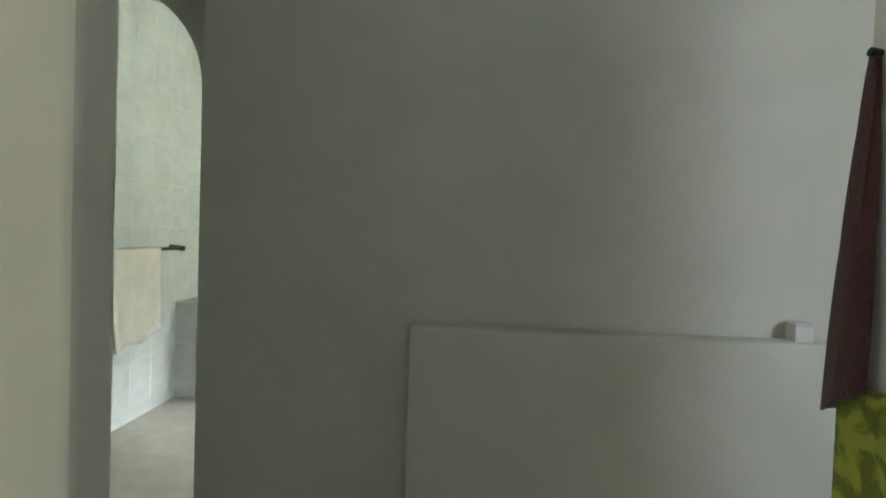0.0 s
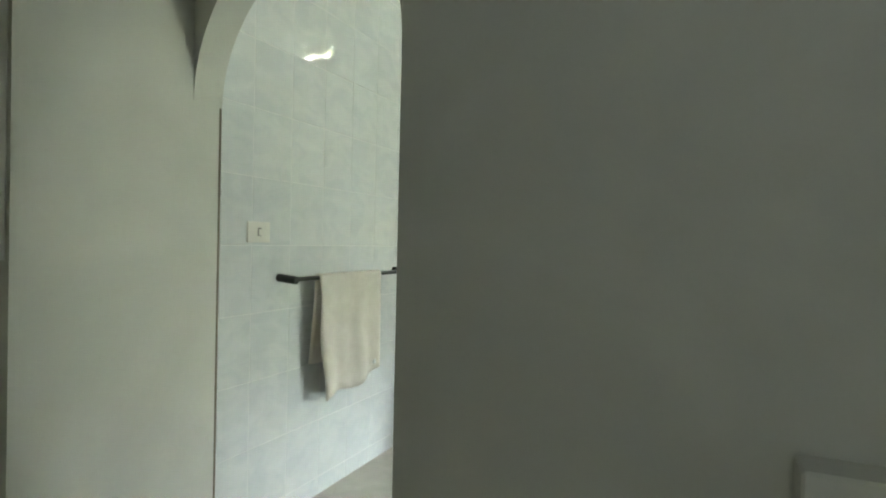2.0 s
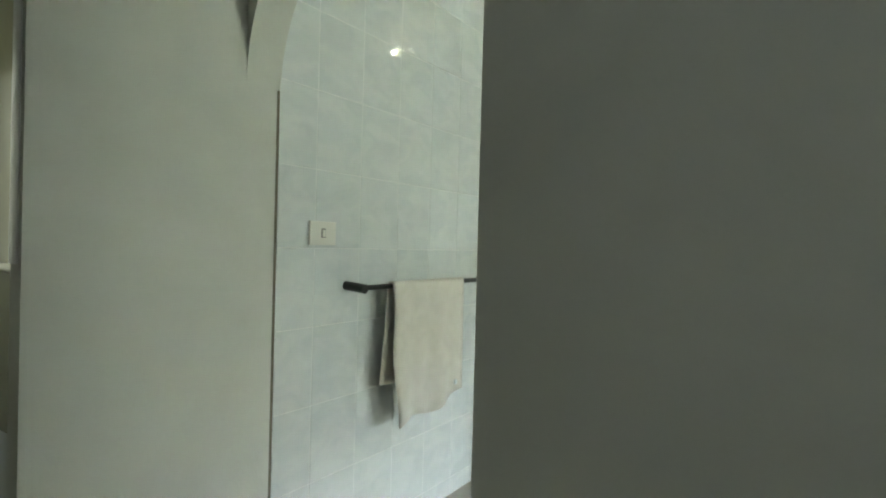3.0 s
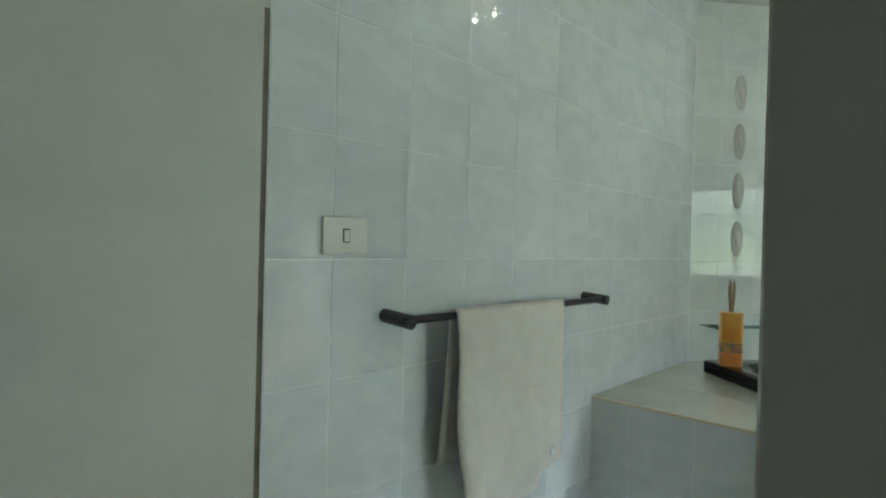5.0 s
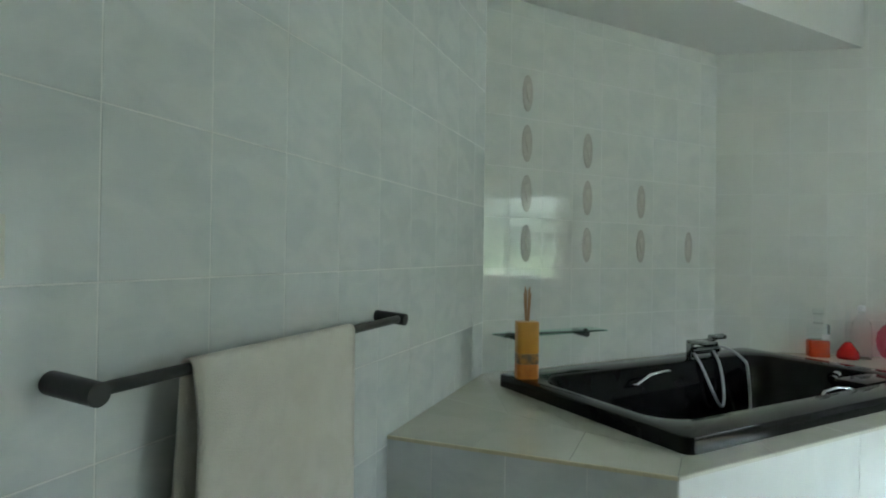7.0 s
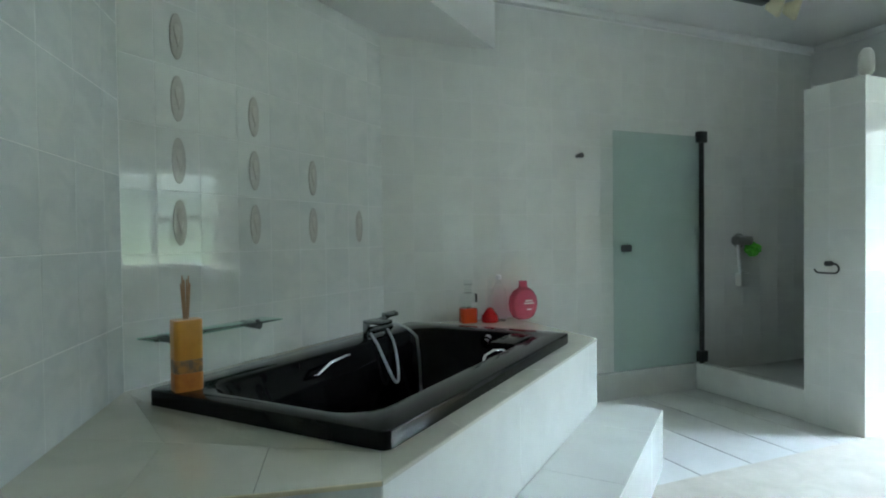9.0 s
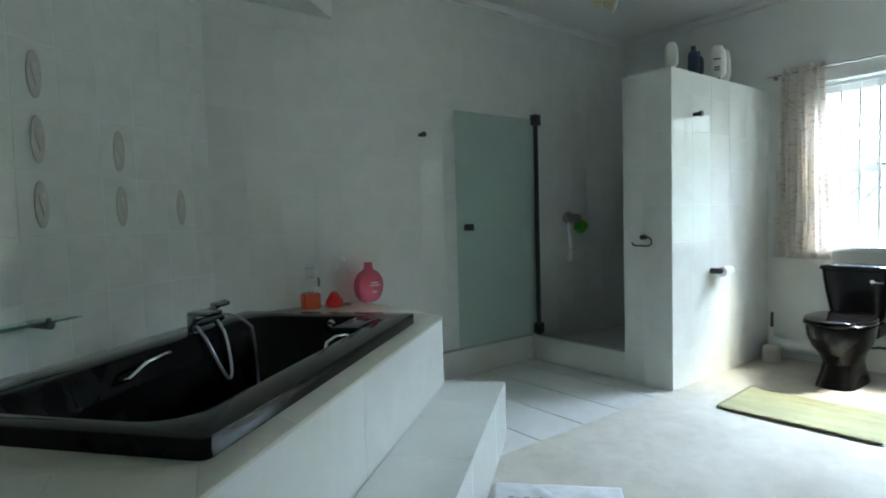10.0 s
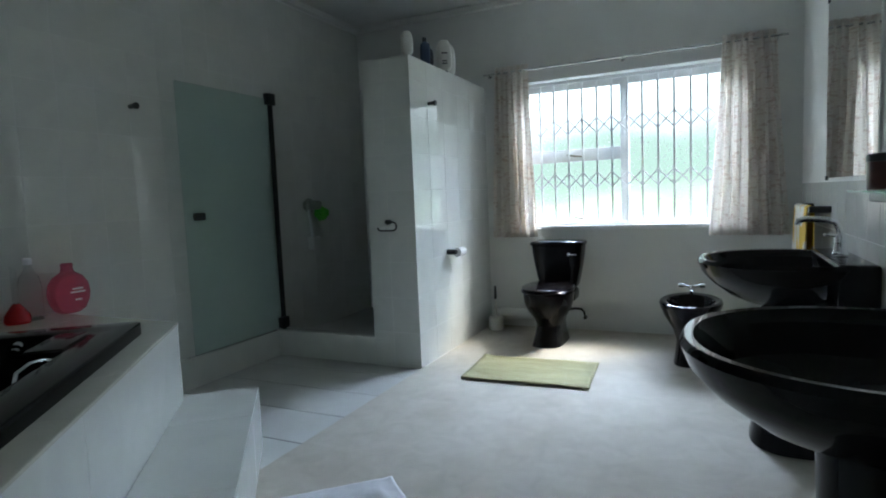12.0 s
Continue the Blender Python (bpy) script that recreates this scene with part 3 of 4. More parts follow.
M["orange"] = glass("orange_liquid", (0.88, 0.12, 0.03), 0.05, 0.6, False)
M["clear"] = glass("bottle_glass", (0.93, 0.96, 0.96), 0.03)
M["label"] = material("paper_label", (0.75, 0.74, 0.72), 0.6, second=(0.7, 0.69, 0.66), scale=10)


def deck_bottles():
    t = thing("round_bottle", ab(2.625, 3.49, DZ), "round pink-red glass bottle with a stopper", "bottle")
    bm = turned(bmesh.new(), [(0.045, 0.0), (0.075, 0.016), (0.097, 0.06), (0.103, 0.10), (0.096, 0.145), (0.07, 0.182), (0.034, 0.204), (0.029, 0.224)], 32, 1, 0.55)
    body = part("body", bm, "pink", t)
    bm = turned(bmesh.new(), [(0.026, 0.2245), (0.028, 0.242), (0.02, 0.248)], 20)
    part("stopper", bm, "pink", t)
    bm = bmesh.new()
    for z, w in ((0.118, 0.05), (0.102, 0.07), (0.064, 0.03)):
        box(bm, -w / 2 + 0.01, -0.0605, z, w / 2 + 0.01, -0.053, z + 0.008)
    part("label_bars", bm, "label", body, "faded white lettering bars")
    t = thing("tall_bottle", ab(2.455, 3.50, DZ), "tall clear glass bottle with a grey cap", "bottle")
    bm = turned(bmesh.new(), [(0.045, 0.0), (0.048, 0.01), (0.048, 0.15), (0.04, 0.2), (0.016, 0.235), (0.015, 0.26)])
    part("body", bm, "clear", t)
    bm = turned(bmesh.new(), [(0.018, 0.2605), (0.018, 0.285), (0.012, 0.29)])
    part("cap", bm, "bar", t)
    t = thing("flask", ab(2.375, 3.47, DZ), "long-necked glass flask with red liquid", "bottle")
    bm = turned(bmesh.new(), [(0.05, 0.0), (0.055, 0.012), (0.05, 0.04), (0.02, 0.085), (0.012, 0.092)])
    part("liquid", bm, "red", t)
    bm = turned(bmesh.new(), [(0.012, 0.0925), (0.011, 0.26)], 16)
    part("neck", bm, "clear", t)
    t = thing("jar_bottle", ab(2.235, 3.49, DZ), "square glass bottle half full of orange-red oil", "bottle")
    bm = box(bmesh.new(), -0.05, -0.035, 0.0, 0.05, 0.035, 0.095, 0.01)
    oil = part("oil", bm, "orange", t)
    bm = box(bmesh.new(), -0.05, -0.035, 0.096, 0.05, 0.035, 0.185, 0.014)
    part("glass", bm, "clear", t)
    bm = turned(bmesh.new(), [(0.024, 0.186), (0.019, 0.20), (0.019, 0.236), (0.026, 0.238), (0.026, 0.262), (0.02, 0.266)], 18)
    part("neck", bm, "clear", t)
    bm = box(bmesh.new(), 0.005, -0.038, 0.10, 0.045, -0.0355, 0.13)
    part("label", bm, "label", t, "small white label")


deck_bottles()

# ================= towel wall =================


def towel_rail():
    t = thing("towel_rail", pose(0, 0.669, 0.998), "matt black round towel rail on the tiled wall", "towel rail")
    for y in (0.0, 0.925):
        bm = bmesh.new()
        rod(bm, (0.0, y, 0.003), (0.092, y, -0.004), 0.0165, 0.0165, 28)
        part("bracket", bm, "black_metal", t)
    bm = bmesh.new()
    rod(bm, (0.074, 0.018, -0.002), (0.074, 0.910, -0.002), 0.0095, 0.0105, 20)
    part("bar", bm, "black_metal", t)


towel_rail()


def towel(name, at, y0, y1, front, back, z, x, mat, label, r=0.0125, wave=0.008):
    """A cloth folded over a rail along y at (x, z): hangs front below and back below, with thickness."""
    t = thing(name, at, label, "towel")
    ny, rows = 22, []
    prof = []
    for k in range(14):
        prof.append(("f", 1 - k / 13))
    for k in range(1, 8):
        prof.append(("a", k / 8))
    for k in range(12):
        prof.append(("b", k / 11))
    bm = bmesh.new()
    grid = []
    for i in range(ny + 1):
        v = i / ny
        y = y0 + (y1 - y0) * v
        line = []
        for kind, u in prof:
            if kind == "f":
                drop = front * (1 - 0.10 * v - 0.03 * math.sin(v * 9))
                w = wave * u * (math.sin(v * 11 + 1) + 0.6 * math.sin(v * 23))
                p = (x + r + w + 0.012 * u, y + (1 - v) * (0.03 * u * u + 0.008 * math.sin(u * 9)), z - drop * u)
            elif kind == "a":
                p = (x + r * math.cos(math.pi * u), y, z + r * math.sin(math.pi * u))
            else:
                drop = back * (1 + 0.03 * math.sin(v * 7))
                w = wave * u * math.sin(v * 9 + 2)
                p = (x - r + w - 0.02 * u, y - 0.02 * u * u * (1 - v), z - drop * u)
            line.append(bm.verts.new(p))
        grid.append(line)
    for a, b in zip(grid, grid[1:]):
        for k in range(len(a) - 1):
            bm.faces.new((a[k], a[k + 1], b[k + 1], b[k]))
    ob = part("cloth", bm, mat, t)
    so = ob.modifiers.new("thick", "SOLIDIFY")
    so.thickness, so.offset = 0.005, 0.0
    return ob


tw = towel("hand_towel", pose(0, 0, 0), 0.83, 1.32, 0.535, 0.37, 0.998, 0.074, "towel", "cream terry towel folded over the black rail")
bm = box(bmesh.new(), 0.098, 1.245, 0.555, 0.1035, 1.265, 0.575, 0.002)
part("care_label", bm, "bar", tw, "small grey care label")


def light_switch():
    t = thing("light_switch", pose(0, 0.545, 1.182), "ivory plastic light switch plate with one rocker", "switch")
    bm = box(bmesh.new(), 0.0005, -0.059, -0.040, 0.010, 0.059, 0.040, 0.003)
    part("plate", bm, "plastic", t)
    bm = box(bmesh.new(), 0.0102, -0.009, -0.014, 0.0115, 0.009, 0.016)
    part("surround", bm, "dark", t)
    bm = box(bmesh.new(), 0.0116, -0.007, -0.012, 0.0145, 0.006, 0.013, 0.001)
    part("rocker", bm, "plastic", t)


light_switch()

# ================= shower =================
M["shower_glass"] = glass("shower_glass", (0.82, 0.94, 0.91), 0.05, 0.93)


def shower_door():
    t = thing("shower_door", ab(0, 0, 0), "frameless greenish glass shower door standing open, black pivot post", "shower door")
    bm = box(bmesh.new(), 3.40, 3.548, 0.20, 4.20, 3.556, 1.905, 0.002)
    part("glass_panel", bm, "shower_glass", t).visible_shadow = False
    bm = bmesh.new()
    rod(bm, (4.222, 3.545, 0.19), (4.222, 3.545, 1.93), 0.019, 0.019, 24)
    part("post", bm, "black_metal", t)
    for z in (0.20, 1.86):
        bm = box(bmesh.new(), 4.185, 3.52, z, 4.26, 3.57, z + 0.085, 0.006)
        part("pivot_clamp", bm, "black_metal", t)
    bm = bmesh.new()
    rod(bm, (3.475, 3.548, 1.075), (3.475, 3.515, 1.075), 0.016, 0.016, 20)
    box(bm, 3.435, 3.495, 1.05, 3.515, 3.52, 1.10, 0.008)
    part("knob", bm, "black_metal", t, "black door knob")


shower_door()
M["sponge"] = material("green_puff", (0.10, 0.45, 0.03), 0.9, second=(0.16, 0.6, 0.05), scale=25, bump=0.8, bump_scale=60)


def shower_fittings():
    t = thing("shower_valve", ab(4.683, SHW, 1.115), "dark chrome shower valve on the shower wall", "shower valve")
    bm = bmesh.new()
    rod(bm, (0, 0, 0), (0, -0.012, 0), 0.06, 0.057)
    M["dull_chrome"] = material("dull_chrome", (0.36, 0.37, 0.34), 0.3, 0.8, second=(0.28, 0.29, 0.26), scale=20)
    part("flange", bm, "dull_chrome", t)
    bm = box(bmesh.new(), -0.105, -0.08, -0.036, 0.085, -0.0125, 0.04, 0.03, 4)
    part("body", bm, "dull_chrome", t)
    bm = bmesh.new()
    rod(bm, (-0.05, -0.04, -0.03), (-0.02, -0.035, -0.27), 0.014, 0.011)
    part("pipe", bm, "bar", t)
    t = thing("bath_puff", ab(4.775, SHW - 0.055, 1.045), "bright green mesh bath puff hanging in the shower", "bath puff")
    bm = bmesh.new()
    bmesh.ops.create_icosphere(bm, subdivisions=4, radius=0.068)
    for v in bm.verts:
        v.co *= 0.82 + 0.3 * noise.noise(v.co * 38) + 0.1 * noise.noise(v.co * 90)
    part("mesh_ball", bm, "sponge", t)
    bm = bmesh.new()
    tube(bm, [(0, 0, 0.05), (-0.01, 0.01, 0.075), (-0.03, 0.02, 0.09)], 0.002, 6)
    part("cord", bm, "label", t)
    t = thing("soap_dish", ab(4.69, SHW, 0.80), "white ceramic soap holder in the shower", "soap dish")
    bm = box(bmesh.new(), -0.05, -0.06, -0.05, 0.05, 0.0, 0.06, 0.015, 3)
    part("dish", bm, "tile_pale", t)


shower_fittings()


def peg(at):
    t = thing("wall_hook", at, "small round black wall hook on tiles", "hook", "black wall hooks")
    bm = bmesh.new()
    rod(bm, (0, 0, 0), (0, -0.045, 0), 0.013, 0.013, 18)
    part("stem", bm, "black_metal", t)
    bm = bmesh.new()
    rod(bm, (0, -0.045, 0.0), (0, -0.058, 0.0), 0.019, 0.018, 20)
    part("knob", bm, "black_metal", t)
    return t


hook = peg(ab(3.135, SHW, 1.72))
copy_thing(hook, ab(4.44, PB0, 1.775))


def towel_ring():
    t = thing("towel_ring", ab(PA, 2.545, 0.985, -90), "open black towel ring on the tiled pier", "towel ring")
    bm = bmesh.new()
    rod(bm, (0, 0, 0), (0, -0.04, 0), 0.016, 0.016, 20)
    part("mount", bm, "black_metal", t)
    bm = bmesh.new()
    pts = [(0.0, -0.035, 0.0), (0.04, -0.035, 0.0)] + arc((0.04, -0.035, -0.028), 0.028, 90, -90, 8) + [(-0.05, -0.035, -0.056)] + arc((-0.05, -0.035, -0.03), 0.026, 270, 190, 5)
    tube(bm, pts, 0.0055, 10)
    part("ring", bm, "black_metal", t)


towel_ring()
M["paper"] = material("tissue", (0.82, 0.82, 0.8), 0.95, second=(0.76, 0.76, 0.74), scale=30, bump=0.4, bump_scale=200)


def paper_holder():
    t = thing("paper_holder", ab(4.70, PB0, 0.735), "black toilet paper holder with a small white roll", "toilet paper holder")
    bm = bmesh.new()
    rod(bm, (-0.04, 0, 0), (-0.04, -0.07, 0), 0.02, 0.019, 24)
    part("mount", bm, "black_metal", t)
    bm = bmesh.new()
    tube(bm, [(-0.04, -0.062, 0), (0.02, -0.062, 0), (0.115, -0.062, 0)], 0.010, 14)
    part("arm", bm, "black_metal", t)
    bm = bmesh.new()
    rod(bm, (-0.012, -0.062, -0.006), (0.10, -0.062, -0.006), 0.034, 0.034, 32)
    part("paper_roll", bm, "paper", t, "white toilet paper roll")


paper_holder()

M["shampoo_white"] = material("white_plastic", (0.72, 0.71, 0.66), 0.35, second=(0.66, 0.65, 0.6), scale=12)
M["shampoo_blue"] = material("blue_plastic", (0.025, 0.045, 0.09), 0.3, second=(0.035, 0.06, 0.12), scale=12)
M["shampoo_dark"] = material("dark_plastic", (0.02, 0.025, 0.035), 0.3, second=(0.03, 0.035, 0.045), scale=12)


def squeeze_bottle(a, b, h, w, mat, label, flip=False, cap="shampoo_white", rz=0):
    t = thing("shampoo_bottle", ab(a, b, PZ, rz), label, "bottle", "bottles on the pier")
    prof = [(0.72, 0.0), (0.86, 0.012), (1.0, 0.3 * h), (1.0, 0.62 * h), (0.85, 0.78 * h), (0.45, 0.86 * h)]
    if flip:
        prof = [(0.6, 0.1 * h), (0.95, 0.2 * h), (1.0, 0.45 * h), (0.92, 0.8 * h), (0.6, 0.97 * h), (0.3, 1.0 * h)]
    bm = loft(bmesh.new(), [oval(0, 0, w * r, w * r * 0.62, z, 24, 2.4) for r, z in prof])
    body = part("body", bm, mat, t)
    bm = loft(bmesh.new(), [oval(0, 0, w * 0.45, w * 0.40, z, 18, 2.2) for z in ((0.0, 0.099 * h) if flip else (0.861 * h, 1.0 * h))])
    part("cap", bm, cap, t)
    return body


squeeze_bottle(4.255, 2.40, 0.17, 0.04, "shampoo_white", "cream upside-down shampoo bottle on the pier", True, rz=-60)
squeeze_bottle(4.56, 2.42, 0.20, 0.036, "shampoo_blue", "slim dark blue plastic bottle on the pier", False, "shampoo_dark", -60)
squeeze_bottle(4.71, 2.47, 0.20, 0.04, "shampoo_dark", "small dark plastic bottle on the pier", False, "shampoo_dark", -60)
bt = squeeze_bottle(4.86, 2.41, 0.25, 0.06, "shampoo_white", "large cream shampoo bottle standing on its dark cap", True, "shampoo_dark", -62)
for z, w in ((0.145, 0.045), (0.088, 0.035), (0.07, 0.04)):
    part("label_bar", box(bmesh.new(), -w / 2, -0.0405, z, w / 2, -0.035, z + 0.009), "shampoo_dark", bt, "illegible grey print bar")
squeeze_bottle(5.01, 2.43, 0.25, 0.042, "shampoo_white", "slim white conditioner bottle standing on its dark cap", True, "shampoo_dark", -58)

# ================= toilet corner =================


def toilet():
    t = thing("toilet", ab(5.475, 1.715, 0, 90), "glossy black close-coupled toilet with chrome lever", "toilet")
    # local: x across, y from the wall into the room
    def tank(w, d, z, back=0.0, n=10):
        """Cistern outline: flat at the wall, bowed in front."""
        out = [(w, back, z)]
        for k in range(n + 1):
            a = math.pi * k / n
            c, q = math.cos(a), math.sin(a)
            out.append((w * math.copysign(abs(c) ** 0.55, c), back + d * (0.62 + 0.38 * q ** 0.9), z))
        return out + [(-w, back, z)]
    bm = bmesh.new()
    loft(bm, [tank(0.135, 0.150, 0.375), tank(0.150, 0.160, 0.40), tank(0.165, 0.168, 0.46), tank(0.184, 0.178, 0.56), tank(0.198, 0.188, 0.66), tank(0.203, 0.191, 0.715)])
    part("cistern", bm, "black_ceramic", t)
    bm = bmesh.new()
    loft(bm, [tank(0.204, 0.193, 0.716), tank(0.214, 0.203, 0.722), tank(0.216, 0.205, 0.736), tank(0.208, 0.196, 0.748), tank(0.175, 0.165, 0.756, 0.01), tank(0.10, 0.10, 0.760, 0.03)])
    part("cistern_lid", bm, "black_ceramic", t)
    bm = bmesh.new()
    loft(bm, [oval(0, 0.36, 0.118, 0.235, 0.004, 36, 3.2), oval(0, 0.36, 0.114, 0.23, 0.02, 36, 3.2), oval(0, 0.352, 0.102, 0.205, 0.09, 36, 2.8), oval(0, 0.345, 0.097, 0.19, 0.15, 36, 2.5), oval(0, 0.36, 0.118, 0.21, 0.205, 36, 2.2),
              oval(0, 0.39, 0.158, 0.247, 0.265, 36), oval(0, 0.403, 0.180, 0.263, 0.33, 36), oval(0, 0.405, 0.184, 0.266, 0.385, 36), oval(0, 0.405, 0.183, 0.265, 0.397, 36), oval(0, 0.40, 0.165, 0.24, 0.403, 36)])
    part("bowl", bm, "black_ceramic", t)
    bm = box(bmesh.new(), -0.15, 0.0, 0.28, 0.15, 0.22, 0.374, 0.035, 4)
    part("back_shelf", bm, "black_ceramic", t)
    bm = bmesh.new()
    loft(bm, [oval(0, 0.42, 0.186, 0.268, 0.405, 40), oval(0, 0.42, 0.194, 0.276, 0.411, 40), oval(0, 0.42, 0.194, 0.276, 0.418, 40), oval(0, 0.42, 0.187, 0.27, 0.424, 40)])
    part("seat", bm, "black", t)
    bm = bmesh.new()
    loft(bm, [oval(0, 0.415, 0.184, 0.268, 0.427, 40), oval(0, 0.415, 0.191, 0.274, 0.432, 40), oval(0, 0.415, 0.188, 0.27, 0.441, 40), oval(0, 0.41, 0.165, 0.242, 0.449, 40), oval(0, 0.40, 0.10, 0.15, 0.453, 40)])
    part("seat_lid", bm, "black", t)
    bm = bmesh.new()
    rod(bm, (-0.11, 0.18, 0.655), (-0.11, 0.205, 0.655), 0.016, 0.014, 18)
    tube(bm, [(-0.11, 0.2, 0.655), (-0.14, 0.212, 0.65), (-0.17, 0.214, 0.652)], 0.0075, 10)
    part("lever", bm, "chrome", t, "chrome flush lever")
    bm = bmesh.new()
    tube(bm, [(-0.09, 0.16, 0.21), (-0.13, 0.12, 0.215), (-0.17, 0.08, 0.205), (-0.19, 0.05, 0.18), (-0.195, 0.03, 0.13), (-0.195, 0.0, 0.125)], 0.009, 12)
    rod(bm, (-0.195, 0.0, 0.125), (-0.195, 0.035, 0.125), 0.015, 0.014, 14)
    part("supply_pipe", bm, "black_metal", t)
    return t


toilet()


def soil_pipe():
    t = thing("waste_pipe", ab(5.50, 1.80, 0.12), "white boxed waste pipe along the wall behind the toilet", "pipe")
    bm = bmesh.new()
    rod(bm, (0, 0.0, 0), (0, 0.50, 0), 0.045, 0.045, 24)
    part("pipe", bm, "frame", t)
    bm = bmesh.new()
    rod(bm, (0, 0.10, 0), (0, 0.15, 0), 0.052, 0.052, 24)
    part("collar", bm, "frame", t)


soil_pipe()


def brush_set():
    t = thing("toilet_brush", ab(5.37, 2.255, 0.004), "white toilet brush pot with a black-tipped handle", "toilet brush")
    bm = turned(bmesh.new(), [(0.06, 0.0), (0.066, 0.01), (0.062, 0.10), (0.05, 0.115), (0.03, 0.12)], 24)
    part("pot", bm, "shampoo_white", t)
    bm = bmesh.new()
    rod(bm, (0, 0, 0.1205), (0.004, 0.0, 0.26), 0.013, 0.008, 14)
    part("stem", bm, "shampoo_white", t)
    bm = bmesh.new()
    rod(bm, (0.004, 0, 0.2605), (0.008, 0.0, 0.37), 0.012, 0.009, 14)
    part("grip", bm, "black_metal", t, "black handle grip")


brush_set()


def bidet():
    t = thing("bidet", ab(5.16, 0.725, 0, 90), "glossy black ceramic bidet with chrome tap", "bidet")
    bm = bmesh.new()
    loft(bm, [oval(0, 0.27, 0.105, 0.215, 0.004, 36, 3.0), oval(0, 0.27, 0.10, 0.205, 0.03, 36, 2.8), oval(0, 0.265, 0.088, 0.175, 0.14, 36, 2.3), oval(0, 0.275, 0.112, 0.20, 0.22, 36), oval(0, 0.29, 0.165, 0.262, 0.31, 36), oval(0, 0.295, 0.188, 0.292, 0.37, 36),
              oval(0, 0.295, 0.192, 0.297, 0.392, 36), oval(0, 0.295, 0.186, 0.291, 0.404, 36), oval(0, 0.297, 0.172, 0.276, 0.409, 36), oval(0, 0.305, 0.148, 0.238, 0.403, 36), oval(0, 0.31, 0.138, 0.222, 0.385, 36), oval(0, 0.31, 0.12, 0.195, 0.33, 36), oval(0, 0.31, 0.06, 0.1, 0.285, 36)])
    part("bowl", bm, "black_ceramic", t)
    bm = bmesh.new()
    rod(bm, (0, 0.05, 0.404), (0, 0.05, 0.462), 0.017, 0.015, 18)
    tube(bm, [(0, 0.05, 0.43), (0, 0.10, 0.44), (0, 0.13, 0.43)], 0.011, 12)
    tap = part("tap", bm, "chrome", t, "small chrome bidet tap")
    for s in (-1, 1):
        bm = bmesh.new()
        rod(bm, (0, 0.05, 0.452), (s * 0.055, 0.05, 0.462), 0.008, 0.008, 12)
        rod(bm, (s * 0.05, 0.05, 0.461), (s * 0.085, 0.05, 0.461), 0.016, 0.014, 14)
        part("tap_handle", bm, "chrome", tap)


bidet()

# ================= basins =================


def basin_shape(k, z, dx=0.0, dy=0.0, n=44):
    """Outline of the basin scaled by k: straight at the wall (y = 0), bowed to the front."""
    out = []
    for i in range(n):
        a = i * math.tau / n
        c, s = math.cos(a), math.sin(a)
        x = 0.365 * math.copysign(abs(c) ** 0.9, c)
        y = 0.27 + (0.358 * s if s > 0 else 0.262 * math.copysign(abs(s) ** 0.45, s))
        out.append((x * k + dx, 0.30 + (y - 0.30) * k + dy, z))
    return out


def basin(at):
    t = thing("pedestal_basin", at, "glossy black oval pedestal washbasin with chrome tap", "washbasin", "black pedestal basins")
    z = 0.805
    bm = bmesh.new()
    loft(bm, [basin_shape(0.265, 0.59), basin_shape(0.365, 0.60), basin_shape(0.59, 0.635), basin_shape(0.825, 0.693), basin_shape(0.96, 0.742), basin_shape(1.015, 0.788), basin_shape(0.998, 0.80), basin_shape(0.985, z),
              basin_shape(0.93, z - 0.002), basin_shape(0.905, z - 0.012, 0, 0.005), basin_shape(0.82, z - 0.03, 0, 0.02), basin_shape(0.72, 0.70, 0, 0.03), basin_shape(0.52, 0.65, 0, 0.03), basin_shape(0.2, 0.63, 0, 0.02)])
    part("bowl", bm, "black_ceramic", t)
    bm = box(bmesh.new(), -0.345, 0.0, z - 0.19, 0.345, 0.14, z + 0.006, 0.02, 4)
    part("tap_ledge", bm, "black_ceramic", t)
    bm = bmesh.new()
    loft(bm, [oval(-0.085, 0.24, 0.20, 0.18, 0.004, 36, 2.6), oval(-0.085, 0.24, 0.196, 0.176, 0.03, 36, 2.6), oval(-0.08, 0.24, 0.178, 0.158, 0.14, 36, 2.3), oval(-0.05, 0.235, 0.15, 0.135, 0.4, 36), oval(0, 0.23, 0.16, 0.14, 0.60, 36)])
    part("pedestal", bm, "black_ceramic", t)
    bm = bmesh.new()
    turned(bm, [(0.031, z + 0.012), (0.031, z + 0.018), (0.025, z + 0.024), (0.022, z + 0.06), (0.024, z + 0.085), (0.019, z + 0.098), (0.008, z + 0.102)], 24, centre=(0, 0.075))
    tube(bm, [(0, 0.075, z + 0.07), (0, 0.078, z + 0.12), (0, 0.092, z + 0.15), (0, 0.13, z + 0.162), (0, 0.20, z + 0.166), (0, 0.228, z + 0.160), (0, 0.232, z + 0.142)], 0.0135, 14)
    tap = part("tap", bm, "chrome", t, "chrome swan-neck mixer tap")
    bm = bmesh.new()
    tube(bm, [(0.0, 0.09, z + 0.09), (-0.012, 0.115, z + 0.098), (-0.02, 0.135, z + 0.098)], 0.007, 10)
    part("tap_lever", bm, "chrome", tap)
    bm = bmesh.new()
    rod(bm, (0, 0.33, 0.631), (0, 0.33, 0.638), 0.03, 0.028, 20)
    part("drain", bm, "chrome", t)
    return t


b1 = basin(ab(2.262, 0.047, 0))
copy_thing(b1, ab(3.80, 0.035, 0))


